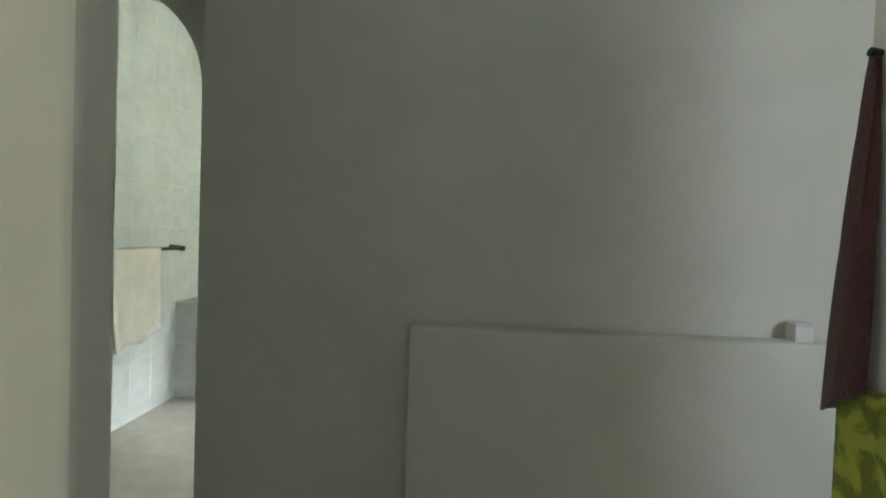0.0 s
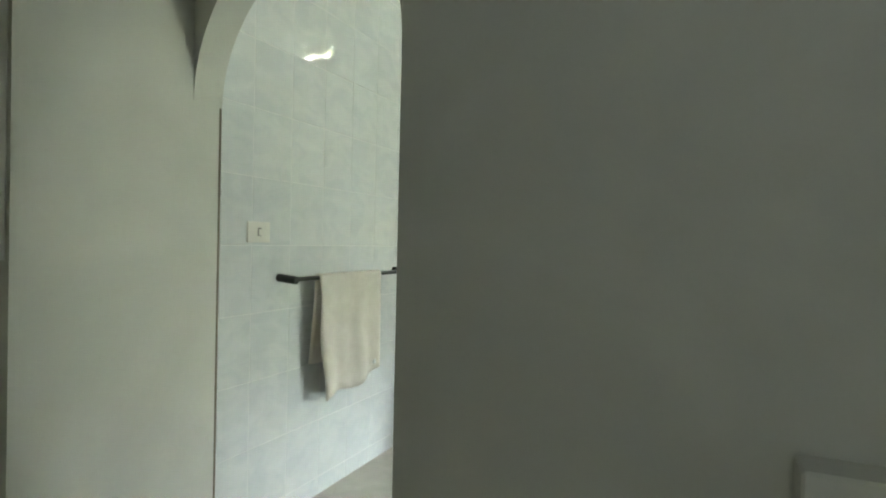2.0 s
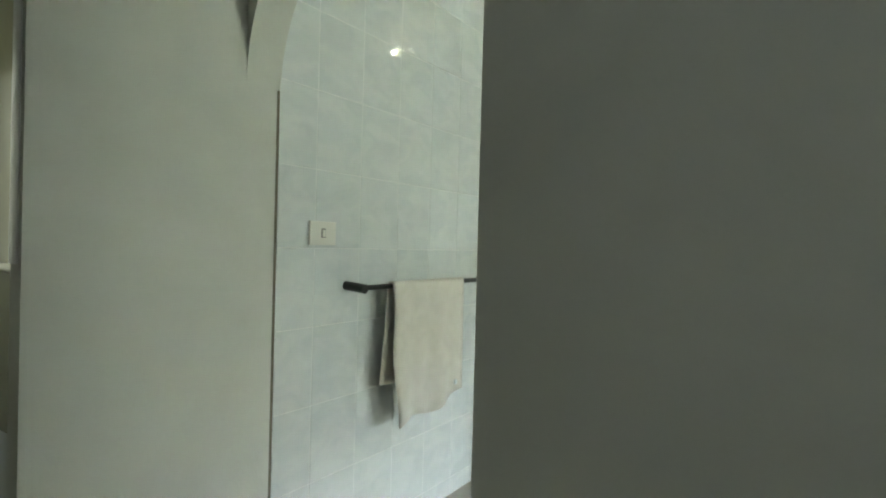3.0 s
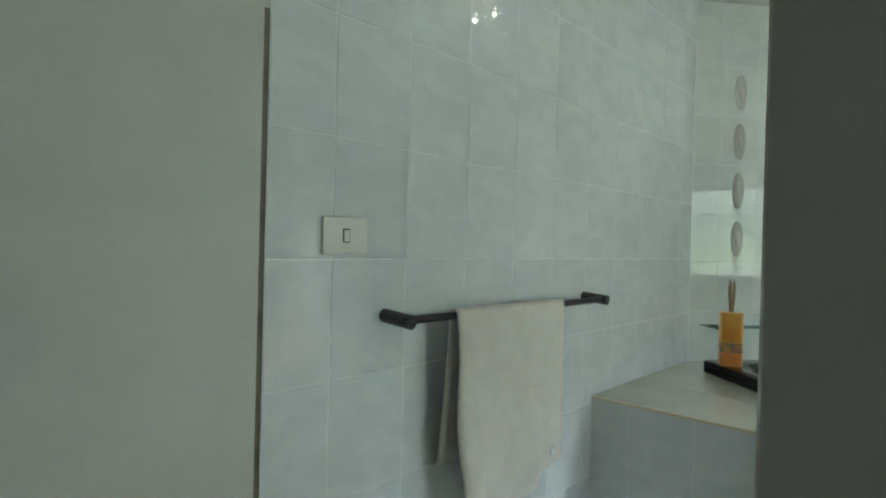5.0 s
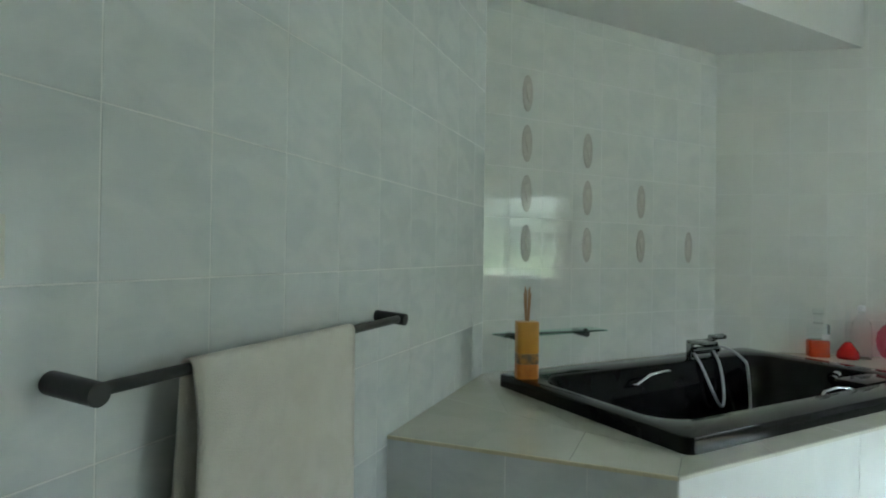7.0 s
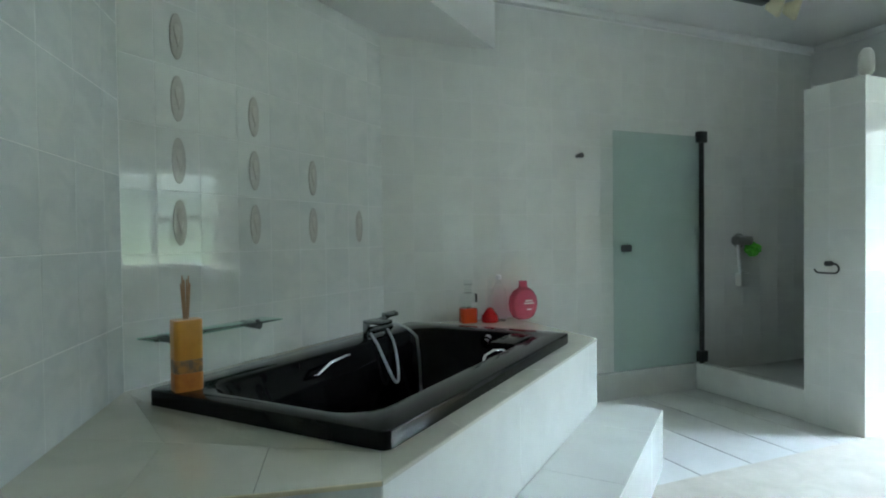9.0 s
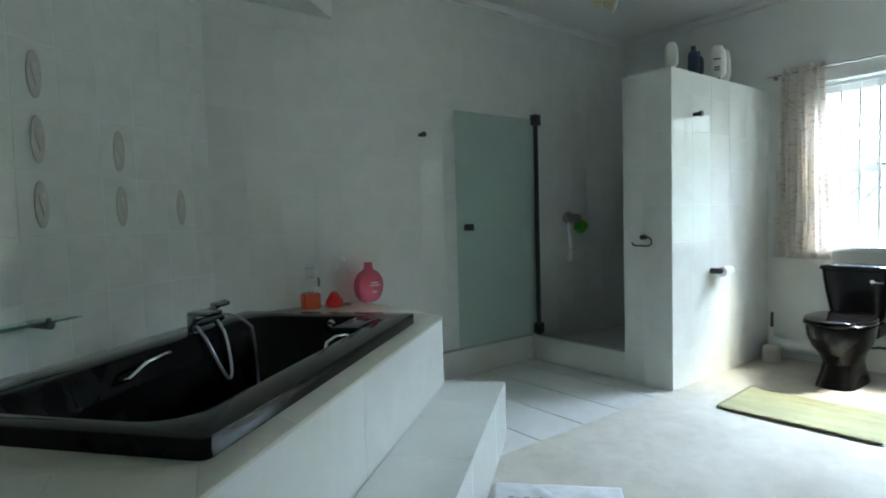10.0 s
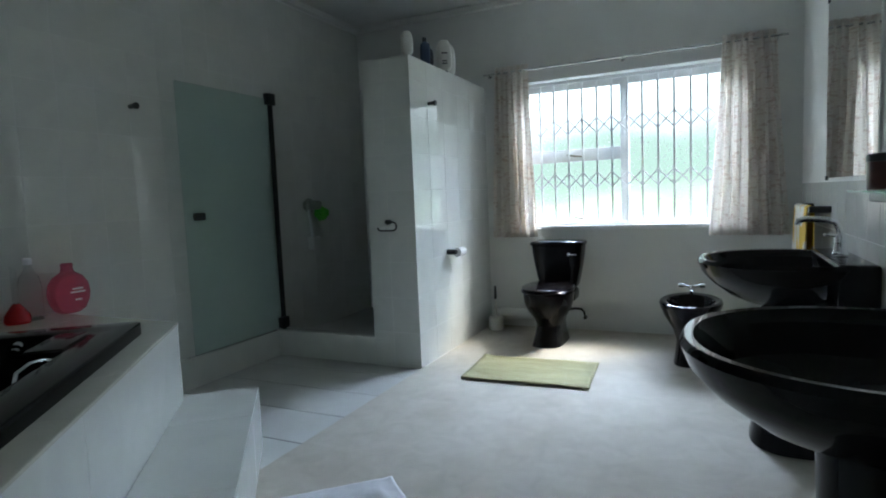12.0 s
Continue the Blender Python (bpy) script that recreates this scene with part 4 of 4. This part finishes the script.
def mirror():
    t = thing("wall_mirror", ab(4.05, 0.036, 1.61, 180.5), "large frameless wall mirror above the basins on black clips", "mirror")
    bm = box(bmesh.new(), -0.5, -0.008, -0.46, 0.5, -0.001, 0.46)
    pane = part("mirror_glass", bm, "mirror", t)
    pane.data.polygons.foreach_set("use_smooth", [False] * len(pane.data.polygons))
    for x in (-0.488, 0.488):
        for z in (-0.46, 0.46):
            bm = box(bmesh.new(), x - 0.012, -0.013, z - 0.012, x + 0.012, 0.0, z + 0.012, 0.003)
            part("clip", bm, "black_metal", t)


mirror()
M["yellow_cloth"] = material("yellow_print", (0.78, 0.76, 0.68), 0.9, second=(0.75, 0.50, 0.05), scale=5, contrast=(0.46, 0.54), bump=0.5, bump_scale=300)


def basin_wall_fittings():
    t = thing("basin_towel_rail", ab(4.78, 0.03, 0.985), "short black towel rail beside the basin", "towel rail")
    for x in (-0.28, 0.28):
        bm = bmesh.new()
        rod(bm, (x, 0.0, 0), (x, 0.10, 0), 0.018, 0.018, 20)
        part("bracket", bm, "black_metal", t)
    bm = bmesh.new()
    rod(bm, (-0.27, 0.085, 0), (0.27, 0.085, 0), 0.0105, None, 16)
    part("bar", bm, "black_metal", t)
    tt = thing("printed_towel", ab(4.78, 0.03, 0.985), "yellow and white printed towel on the short rail", "towel")
    bm = bmesh.new()
    n = 16
    rings = []
    for k in range(n + 1):
        x = -0.22 + 0.49 * k / n
        w = 0.005 * math.sin(k * 1.3)
        rings.append([(x, 0.104 + w, -0.36), (x, 0.101 + w * 0.5, -0.1), (x, 0.098, 0.006), (x, 0.085, 0.0155), (x, 0.072, 0.006), (x, 0.069 + w, -0.32), (x, 0.063 + w, -0.32), (x, 0.066, 0.009), (x, 0.085, 0.021), (x, 0.104, 0.009), (x, 0.107 + w * 0.5, -0.1), (x, 0.111 + w, -0.36)])
    loft(bm, rings)
    part("cloth", bm, "yellow_cloth", tt)
    t = thing("basin_shelf", ab(3.17, 0.03, 1.086), "black-edged shelf on the wall beside the mirror", "shelf")
    bm = box(bmesh.new(), -0.25, 0.0, 0.0, 0.25, 0.13, 0.008, 0.002)
    part("plate", bm, "green_glass", t)
    bm = box(bmesh.new(), -0.22, 0.0, -0.035, 0.22, 0.07, -0.001, 0.008)
    part("bracket", bm, "black_metal", t)
    t = thing("tin_box", ab(3.095, 0.105, 1.0955), "dark red-brown round tin on the shelf", "tin")
    M["tin"] = material("dark_tin", (0.06, 0.018, 0.015), 0.3, second=(0.09, 0.025, 0.02), scale=14)
    bm = turned(bmesh.new(), [(0.06, 0.0), (0.062, 0.004), (0.062, 0.088)], 28)
    part("body", bm, "tin", t)
    bm = turned(bmesh.new(), [(0.064, 0.0885), (0.064, 0.108), (0.058, 0.113)], 28)
    part("lid", bm, "black_metal", t)


basin_wall_fittings()

# ================= window =================
M["curtain"] = material("printed_curtain", (0.79, 0.755, 0.70), 0.9, second=(0.63, 0.54, 0.48), scale=26, stretch=(0.6, 0.6, 2.2), contrast=(0.54, 0.64), bump=0.4, bump_scale=250)


def make_translucent(mat, amount):
    """Mixes in light that passes through thin cloth."""
    n, l = mat.node_tree.nodes, mat.node_tree.links
    p, out = n["Principled BSDF"], n["Material Output"]
    tr, mx = n.new("ShaderNodeBsdfTranslucent"), n.new("ShaderNodeMixShader")
    mx.inputs[0].default_value = amount
    src = next(k.from_socket for k in l if k.to_socket == p.inputs["Base Color"])
    l.new(src, tr.inputs["Color"])
    l.new(p.outputs[0], mx.inputs[1])
    l.new(tr.outputs[0], mx.inputs[2])
    l.new(mx.outputs[0], out.inputs[0])


make_translucent(M["curtain"], 0.48)


def window():
    t = tagged(new("window_1"), "white steel window with obscure glass panes and open vent", "window", "", "structure")
    t.matrix_basis = FR @ pose(WIN + 0.10, 0, 0)
    h = 0.035
    bm = bmesh.new()
    for b0, b1, z0, z1 in ((WB0, WB1, WZ0, WZ0 + h), (WB0, WB1, WZ1 - 0.08, WZ1), (WB0, WB0 + h, WZ0 + h, WZ1 - h), (WB1 - h, WB1, WZ0 + h, WZ1 - h)):
        box(bm, 0, b0, z0, 0.04, b1, z1, 0.003)
    part("frame", bm, "frame", t)
    bm = box(bmesh.new(), -0.004, 1.19, WZ0 + h, 0.044, 1.255, WZ1 - h, 0.004)
    part("mullion", bm, "frame", t)
    bm = box(bmesh.new(), -0.006, 1.255, 1.385, 0.046, WB1 - h, 1.485, 0.004)
    part("transom", bm, "frame", t)
    for b0, b1, z0, z1 in ((WB0 + h, 1.19, WZ0 + h, WZ1 - h), (1.255, WB1 - h, WZ0 + h, 1.385), (1.255, WB1 - h, 1.485, WZ1 - h)):
        p = part("pane", box(bmesh.new(), 0.018, b0, z0, 0.022, b1, z1), "obscure", t)
        p.visible_shadow = False
    bm = box(bmesh.new(), -0.13, WB0 - 0.02, WZ0 - 0.03, 0.0, WB1 + 0.02, WZ0 + 0.003, 0.004)
    part("sill", bm, "frame", t)
    for b, z in ((1.62, 1.43), (1.57, 0.915)):
        bm = bmesh.new()
        rod(bm, (0.0, b, z), (-0.02, b, z), 0.012, 0.01, 14)
        tube(bm, [(-0.015, b + 0.06, z + 0.012), (-0.02, b, z), (-0.02, b - 0.07, z - 0.008)], 0.007, 8)
        part("window_stay", bm, "strip", t, "bronze window handle")


window()


def grille():
    t = thing("window_grille", FR @ pose(WIN + 0.045, 0, 0), "pale steel burglar grille with two rows of diamonds", "window grille")
    pitch = 0.1145
    bars = [1.771 + 0.1145 + 0.1145 - pitch * k for k in range(14)]
    for b in bars:
        bm = box(bmesh.new(), -0.006, b - 0.0075, WZ0 + 0.004, 0.006, b + 0.0075, WZ1 - 0.02, 0.002)
        part("bar", bm, "bar", t)
    for z in (1.662, 1.228):
        for b in bars[1:-1]:
            bm = bmesh.new()
            d, e = pitch / 2, 0.06
            for (p, q, x) in (((b - d, z), (b, z + e), 0.008), ((b, z + e), (b + d, z), 0.010), ((b - d, z), (b, z - e), 0.010), ((b, z - e), (b + d, z), 0.008)):
                tube(bm, [(-x, p[0], p[1]), (-x, q[0], q[1])], 0.0055, 6)
            part("diamond", bm, "bar", t)
    for z in (WZ1 - 0.03, WZ0 + 0.012):
        bm = box(bmesh.new(), -0.010, WB0 + 0.002, z - 0.008, 0.010, WB1 - 0.002, z + 0.008, 0.002)
        part("rail", bm, "bar", t)


grille()


def curtains():
    t = thing("curtain_rod", FR @ pose(WIN - 0.075, 0, 2.138), "thin chrome curtain rod on small brackets", "curtain rod")
    bm = bmesh.new()
    rod(bm, (0, 0.13, 0), (0, 2.335, 0), 0.0085, None, 14)
    part("rod", bm, "chrome", t)
    for b in (0.2, 1.22, 2.3):
        bm = bmesh.new()
        rod(bm, (0, b, 0), (0.075, b, 0), 0.006, None, 10)
        rod(bm, (0.07, b, 0), (0.075, b, 0), 0.02, None, 14)
        part("bracket", bm, "chrome", t)
    for name, bt0, bt1, bb0, bb1, folds, label in (("curtain", 1.945, 2.235, 1.905, 2.275, 5, "gathered printed cream curtain at the pier side"), ("curtain", 0.20, 0.535, 0.11, 0.61, 6, "gathered printed cream curtain at the basin side")):
        t = thing(name, FR @ pose(WIN - 0.075, 0, 0), label, "curtain", "window curtains")
        bm = bmesh.new()
        n, m = 64, 20
        grid = []
        for k in range(m + 1):
            f = k / m
            z = 2.185 - 1.405 * f
            row = []
            for i in range(n + 1):
                v = i / n
                b0, b1 = bt0 + (bb0 - bt0) * f, bt1 + (bb1 - bt1) * f
                amp = 0.018 + 0.014 * f
                w = math.sin(v * folds * math.tau + 0.5 * math.sin(f * 3)) + 0.35 * math.sin(v * folds * 2.3 * math.tau + 1.7 * f)
                row.append(bm.verts.new((amp * w - (0.012 if k > 1 else 0.0), b0 + (b1 - b0) * v + 0.006 * math.sin(v * 17 + f * 4), z)))
            grid.append(row)
        for a, b in zip(grid, grid[1:]):
            for i in range(n):
                bm.faces.new((a[i], a[i + 1], b[i + 1], b[i]))
        ob = part("cloth", bm, "curtain", t)
        so = ob.modifiers.new("thick", "SOLIDIFY")
        so.thickness, so.offset = 0.0025, 0.0


curtains()

# ================= mats and ceiling lamps =================
M["mat"] = material("green_mat", (0.40, 0.375, 0.18), 0.95, second=(0.29, 0.27, 0.12), scale=5, stretch=(3, 0.6, 1), bump=0.9, bump_scale=260, sheen=0.2)


def floor_mat():
    t = thing("bath_mat", ab(4.315, 1.64, 0.004, 3), "olive-yellow bath mat before the toilet", "mat")
    bm = bmesh.new()
    bmesh.ops.create_grid(bm, x_segments=20, y_segments=30, size=0.5)
    for v in bm.verts:
        x, y = v.co.x * 0.52, v.co.y * 0.78
        v.co = (x + 0.018 * noise.noise(Vector((y * 3, 2, 0))), y + 0.02 * noise.noise(Vector((x * 5, 7, 0))), 0.009 + 0.006 * noise.noise(Vector((x * 7, y * 5, 0))) + 0.012 * max(0, (y - 0.28) * 6) * max(0, x * 3))
    ob = part("cloth", bm, "mat", t)
    so = ob.modifiers.new("thick", "SOLIDIFY")
    so.thickness, so.offset = 0.008, -1


floor_mat()
M["white_cloth"] = material("white_cotton", (0.66, 0.66, 0.67), 0.95, second=(0.58, 0.58, 0.6), scale=14, bump=0.6, bump_scale=300)


def bath_towel_mat():
    t = thing("towel_mat", ab(2.43, 1.79, 0.004, -46.6), "crumpled white cotton bath mat on the carpet", "mat")
    bm = bmesh.new()
    bmesh.ops.create_grid(bm, x_segments=40, y_segments=40, size=0.5)
    for v in bm.verts:
        x, y = v.co.x * 0.52, v.co.y * 0.52
        h = 0.014 + 0.026 * max(0, noise.noise(Vector((x * 9 + y * 5, y * 4, 3)))) + 0.010 * noise.noise(Vector((x * 20, y * 14, 1)))
        edge = min(1, (0.26 - abs(x)) * 12, (0.26 - abs(y)) * 12)
        v.co = (x + 0.01 * noise.noise(Vector((y * 7, 0, 0))), y, 0.004 + h * max(edge, 0.25))
    ob = part("cloth", bm, "white_cloth", t)
    so = ob.modifiers.new("thick", "SOLIDIFY")
    so.thickness, so.offset = 0.004, -1
    M["ink"] = material("faded_print", (0.30, 0.30, 0.32), 0.9, second=(0.4, 0.4, 0.42), scale=30)
    bm = bmesh.new()
    for k in range(5):
        box(bm, -0.20 + 0.03 * k, 0.10 - 0.012 * (k % 2), 0.026, -0.178 + 0.03 * k, 0.106 - 0.012 * (k % 2), 0.029)
    part("print_bars", bm, "ink", t, "faded dark lettering bars")


bath_towel_mat()
M["bulb"] = bpy.data.materials.new("warm_bulb")
M["bulb"].use_nodes = True
pb = M["bulb"].node_tree.nodes["Principled BSDF"]
pb.inputs["Emission Color"].default_value, pb.inputs["Emission Strength"].default_value = (1.0, 0.95, 0.8, 1), 60
M["cream_shade"] = material("cream_shade", (0.66, 0.62, 0.42), 0.4, second=(0.6, 0.56, 0.38), scale=12)


def spotlight(at, lit):
    t = thing("ceiling_spotlight", at, "black ceiling spotlight bar with cream reflector lamps" + (", lit" if lit else ", unlit"), "ceiling lamp", "ceiling spotlights")
    bm = box(bmesh.new(), -0.17, -0.035, -0.05, 0.10, 0.035, 0.0, 0.008)
    part("bar", bm, "black_metal", t)
    for k, x in enumerate((0.10, 0.26)):
        bm = bmesh.new()
        rod(bm, (x - 0.02, 0.0, -0.02), (x + 0.01, -0.01, -0.06), 0.012, 0.012, 12)
        rod(bm, (x, 0.0, -0.05), (x + 0.05, -0.06, -0.075), 0.03, 0.07, 24)
        rod(bm, (x + 0.05, -0.06, -0.075), (x + 0.06, -0.072, -0.08), 0.07, 0.062, 24)
        part("reflector", bm, "cream_shade", t)
        if lit:
            bm = bmesh.new()
            bmesh.ops.create_uvsphere(bm, u_segments=16, v_segments=10, radius=0.0085, matrix=Matrix.Translation((x + 0.07, -0.09, -0.095)))
            part("bulb", bm, "bulb", t, "glowing bulb")


spotlight(ab(4.12, 3.0, CEIL), False)
spotlight(pose(1.10, 2.74, CEIL), True)

# ================= passage side =================
M["maroon"] = material("maroon_cloth", (0.035, 0.008, 0.010), 0.85, second=(0.06, 0.012, 0.015), scale=8, bump=0.6, bump_scale=200, sheen=0.2)
M["green_print"] = material("green_print", (0.30, 0.34, 0.05), 0.9, second=(0.12, 0.15, 0.02), scale=26, contrast=(0.45, 0.55), bump=0.4, bump_scale=200)


def passage_things():
    t = thing("wardrobe", pose(2.326, -2.0, 0), "white painted wardrobe beside the passage", "wardrobe")
    bm = box(bmesh.new(), 0.0, -0.65, 0.0, 1.05, 0.66, 2.2, 0.004)
    part("body", bm, "white_paint", t)
    bm = box(bmesh.new(), 1.05, -0.64, 0.03, 1.072, 0.0, 2.17, 0.003)
    part("door", bm, "white_paint", t)
    bm = box(bmesh.new(), 1.05, 0.004, 0.03, 1.072, 0.645, 2.17, 0.003)
    part("door", bm, "white_paint", t)
    t = thing("dark_garment", pose(2.330, -1.375, 1.36), "dark maroon garment hanging on the wardrobe side", "garment")
    bm = bmesh.new()
    rings = []
    for k in range(18):
        f = k / 17
        w = 0.005 + 0.029 * f ** 0.8
        rings.append([(-0.010 - 0.016 * f + 0.6 * w * 0.45 * math.cos(i * math.tau / 18), 0.02 + w * math.sin(i * math.tau / 18) + 0.006 * math.sin(3 * i * math.tau / 18 + 4 * f), -0.385 * f - 0.02 * f * f * math.sin(i * math.tau / 18)) for i in range(18)])
    loft(bm, rings)
    part("cloth", bm, "maroon", t)
    bm = bmesh.new()
    rod(bm, (0.0, 0.02, 0.0), (-0.016, 0.02, 0.003), 0.005, 0.005, 10)
    part("hook", bm, "black_metal", t)
    t = thing("green_cloth", pose(2.326, -1.39, 0.0), "green printed cloth hanging on the wardrobe side", "cloth")
    bm = bmesh.new()
    rings = []
    for k in range(16):
        z = 0.02 + 0.975 * k / 15
        rings.append([(-0.018 - 0.006 * math.sin(k), -0.2, z), (-0.022 + 0.006 * math.sin(k * 0.9), -0.1, z), (-0.015 - 0.005 * math.sin(k * 1.1), 0.0, z), (-0.018, 0.05, z), (-0.004, 0.05, z), (-0.004, -0.2, z)])
    loft(bm, rings)
    part("cloth", bm, "green_print", t)
    t = thing("white_box", pose(2.99, JY - 0.045, 0.835), "small white plastic box on the ledge", "box")
    bm = box(bmesh.new(), -0.03, -0.03, 0.0, 0.03, 0.03, 0.05, 0.004)
    part("body", bm, "white_paint", t)
    bm = box(bmesh.new(), -0.031, -0.031, 0.0505, 0.031, 0.031, 0.06, 0.004)
    part("lid", bm, "white_paint", t)
    t = thing("side_cabinet", pose(-1.35, 0.118, 0.0), "grey-olive cabinet with a bright metal edge strip", "cabinet")
    bm = box(bmesh.new(), -0.8, -0.02, 0.36, 1.17, 0.0, 2.3, 0.004)
    M["olive"] = material("olive_laminate", (0.42, 0.41, 0.29), 0.22, second=(0.50, 0.49, 0.36), scale=2.5)
    part("panel", bm, "olive", t)
    bm = box(bmesh.new(), 0.36, -0.04, 1.06, 0.42, -0.021, 2.3, 0.004)
    part("edge_strip", bm, "chrome", t, "bright metal edge strip")
    bm = box(bmesh.new(), -0.8, -0.05, 1.0, 1.17, -0.0205, 1.04, 0.006)
    part("ledge", bm, "olive", t)


passage_things()

# ---- tiles ----
tile_face(wall_towel, pose(0, 0, 0, 0, 0, 90), 0.361, 2.626, 0.0, 2.62, 0.517, 0.218, 1.132, 0.262, "tile")
tile_face(wall_slant, Matrix(), 0.0, 1.62, DZ, 2.62, 0.139, 0.191, 1.115, 0.238, "tile_cream")
tile_face(wall_shower, pose(0, SHW, 0), 1.73, WIN, 0.0, 2.68, 1.93, 0.2, 1.075, 0.238, "tile_pale", gap=0.002, skip=lambda x, z: x < 2.55 and z < DZ - 0.1)
tile_face(pier, pose(PA, 0, 0, 0, 0, -90), -PB1, -PB0, 0.0, PZ, -PB0, 0.2, 0.0, 0.238, "tile_pale", gap=0.002)
tile_face(pier, pose(0, PB0, 0), PA, WIN, 0.0, PZ, PA, 0.25, 0.0, 0.238, "tile_pale", gap=0.002)
tile_face(wall_basin, pose(0, 0.03, 0, 0, 0, 180), -WIN, -1.75, 0.0, 1.13, -WIN, 0.2, 1.13, 0.25, "tile_pale")

# floor tiles before the shower: a lying face
FLAT = Matrix.Rotation(radians(-90), 4, "X")
tile_face(floor, FR @ pose(0, 0, 0.0) @ FLAT, 2.55, PA, 2.357, 3.57, 2.94, 0.345, 2.357, 1.3, "floor_tile", gap=0.009, depth=0.012)
# platform: upright faces, deck, edge strips
D0, D1, D2, D3 = DP[0], DP[1], DP[2], DP[3]


def face_along(parent, p, q, z0, z1, px, pz, mat, jz=None):
    """Tiles on an upright face from p to q, seen from its right-hand side."""
    d = q - p
    at = Matrix.Translation((p.x, p.y, 0)) @ Matrix.Rotation(math.atan2(d.y, d.x), 4, "Z") @ pose(0, -0.0012, 0)
    tile_face(parent, at, 0.0, d.length, z0, z1, d.length, px, z1 if jz is None else jz, pz, mat)


face_along(platform, D0, D1, 0.0, DZ - 0.01, 0.22, 0.262, "tile")
face_along(platform, D1, D2, 0.0, DZ - 0.01, 1.1, 0.7, "tile_pale")
face_along(platform, D2, D3, 0.0, DZ - 0.01, 0.4, 0.5, "tile_pale")


def deck_slabs():
    """Deck tiles: the platform's top cut into strips round the bath, each a thin eased slab."""
    def slab(pts):
        bm = bmesh.new()
        c = sum((Vector((x, y, 0)) for x, y in pts), Vector()) / len(pts)
        ring = lambda s, z: [(c.x + (x - c.x) * (1 - s), c.y + (y - c.y) * (1 - s), z) for x, y in pts]
        loft(bm, [ring(0.004, DZ - 0.009), ring(0.004, DZ - 0.001), ring(0.008, DZ)])
        ob = new("deck_tile", mesh_of(bm, "deck_tile", M["deck_tile"], smooth=False))
        ob.parent = platform
    # head end, between the towel wall and the bath
    fx = lambda p, q, f: (p[0] + (q[0] - p[0]) * f, p[1] + (q[1] - p[1]) * f)
    a, b, c, d = (D0.x, D0.y), (D1.x, D1.y), (TX0, TY0 + 0.02), (TX0, TY1)
    e = (0.0, 0.0)
    n = 3
    for k in range(n):
        slab([fx(a, b, k / n), fx(a, b, (k + 1) / n), fx(fx(a, e, 0.5), c, (k + 1) / n), fx(fx(a, e, 0.5), c, k / n)])
        slab([fx(fx(a, e, 0.5), c, k / n), fx(fx(a, e, 0.5), c, (k + 1) / n), fx(e, d, (k + 1) / n), fx(e, d, k / n)])
    # strip along the step
    n = 5
    for k in range(n):
        slab([fx((D1.x, D1.y), (D2.x, D2.y), k / n), fx((D1.x, D1.y), (D2.x, D2.y), (k + 1) / n), fx((TX0, TY0 + 0.02), (TX1, TY0 + 0.02), (k + 1) / n), fx((TX0, TY0 + 0.02), (TX1, TY0 + 0.02), k / n)])
    # behind the bath and at its foot
    for k in range(n):
        slab([fx((TX0, TY1 - 0.02), (TX1, TY1 - 0.02), k / n), fx((TX0, TY1 - 0.02), (TX1, TY1 - 0.02), (k + 1) / n), fx((0.0, 0.0), (1.62, 0.0), (k + 1) / n), fx((0.0, 0.0), (1.62, 0.0), k / n)])
    n = 3
    for k in range(n):
        slab([fx((TX1 - 0.02, TY0), (TX1 - 0.02, TY1), k / n), fx((D2.x, D2.y), (D3.x, D3.y), k / n), fx((D2.x, D2.y), (D3.x, D3.y), (k + 1) / n), fx((TX1 - 0.02, TY0), (TX1 - 0.02, TY1), (k + 1) / n)])
    slab([(TX1 - 0.02, TY1), (D3.x, D3.y), (1.62, 0.0)])


deck_slabs()
for p, q, mat in ((D0, D1, "deck_edge"), (D1, D2, "deck_tile")):
    d = q - p
    bm = box(bmesh.new(), 0.0, -0.004, DZ - 0.0115, d.length, 0.006, DZ - 0.0005, 0.002)
    ob = part("edge_strip", bm, mat, platform)
    ob.matrix_basis = Matrix.Translation((p.x, p.y, 0)) @ Matrix.Rotation(math.atan2(d.y, d.x), 4, "Z")
# step: riser, end and tread
tile_face(step, pose(0, -1.5535, 0), -0.1, 1.7935, 0.0, 0.289, 1.42, 0.6, 0.289, 0.3, "tile_pale")
tile_face(step, pose(1.7935, 0, 0, 0, 0, 90), -1.5535, -1.236, 0.0, 0.289, -1.236, 0.4, 0.289, 0.3, "tile_pale")
tile_face(step, pose(0, 0, 0.29) @ FLAT, -0.1, 1.7935, -1.5535, -1.24, 1.42, 0.6, -1.24, 0.4, "tile_pale")
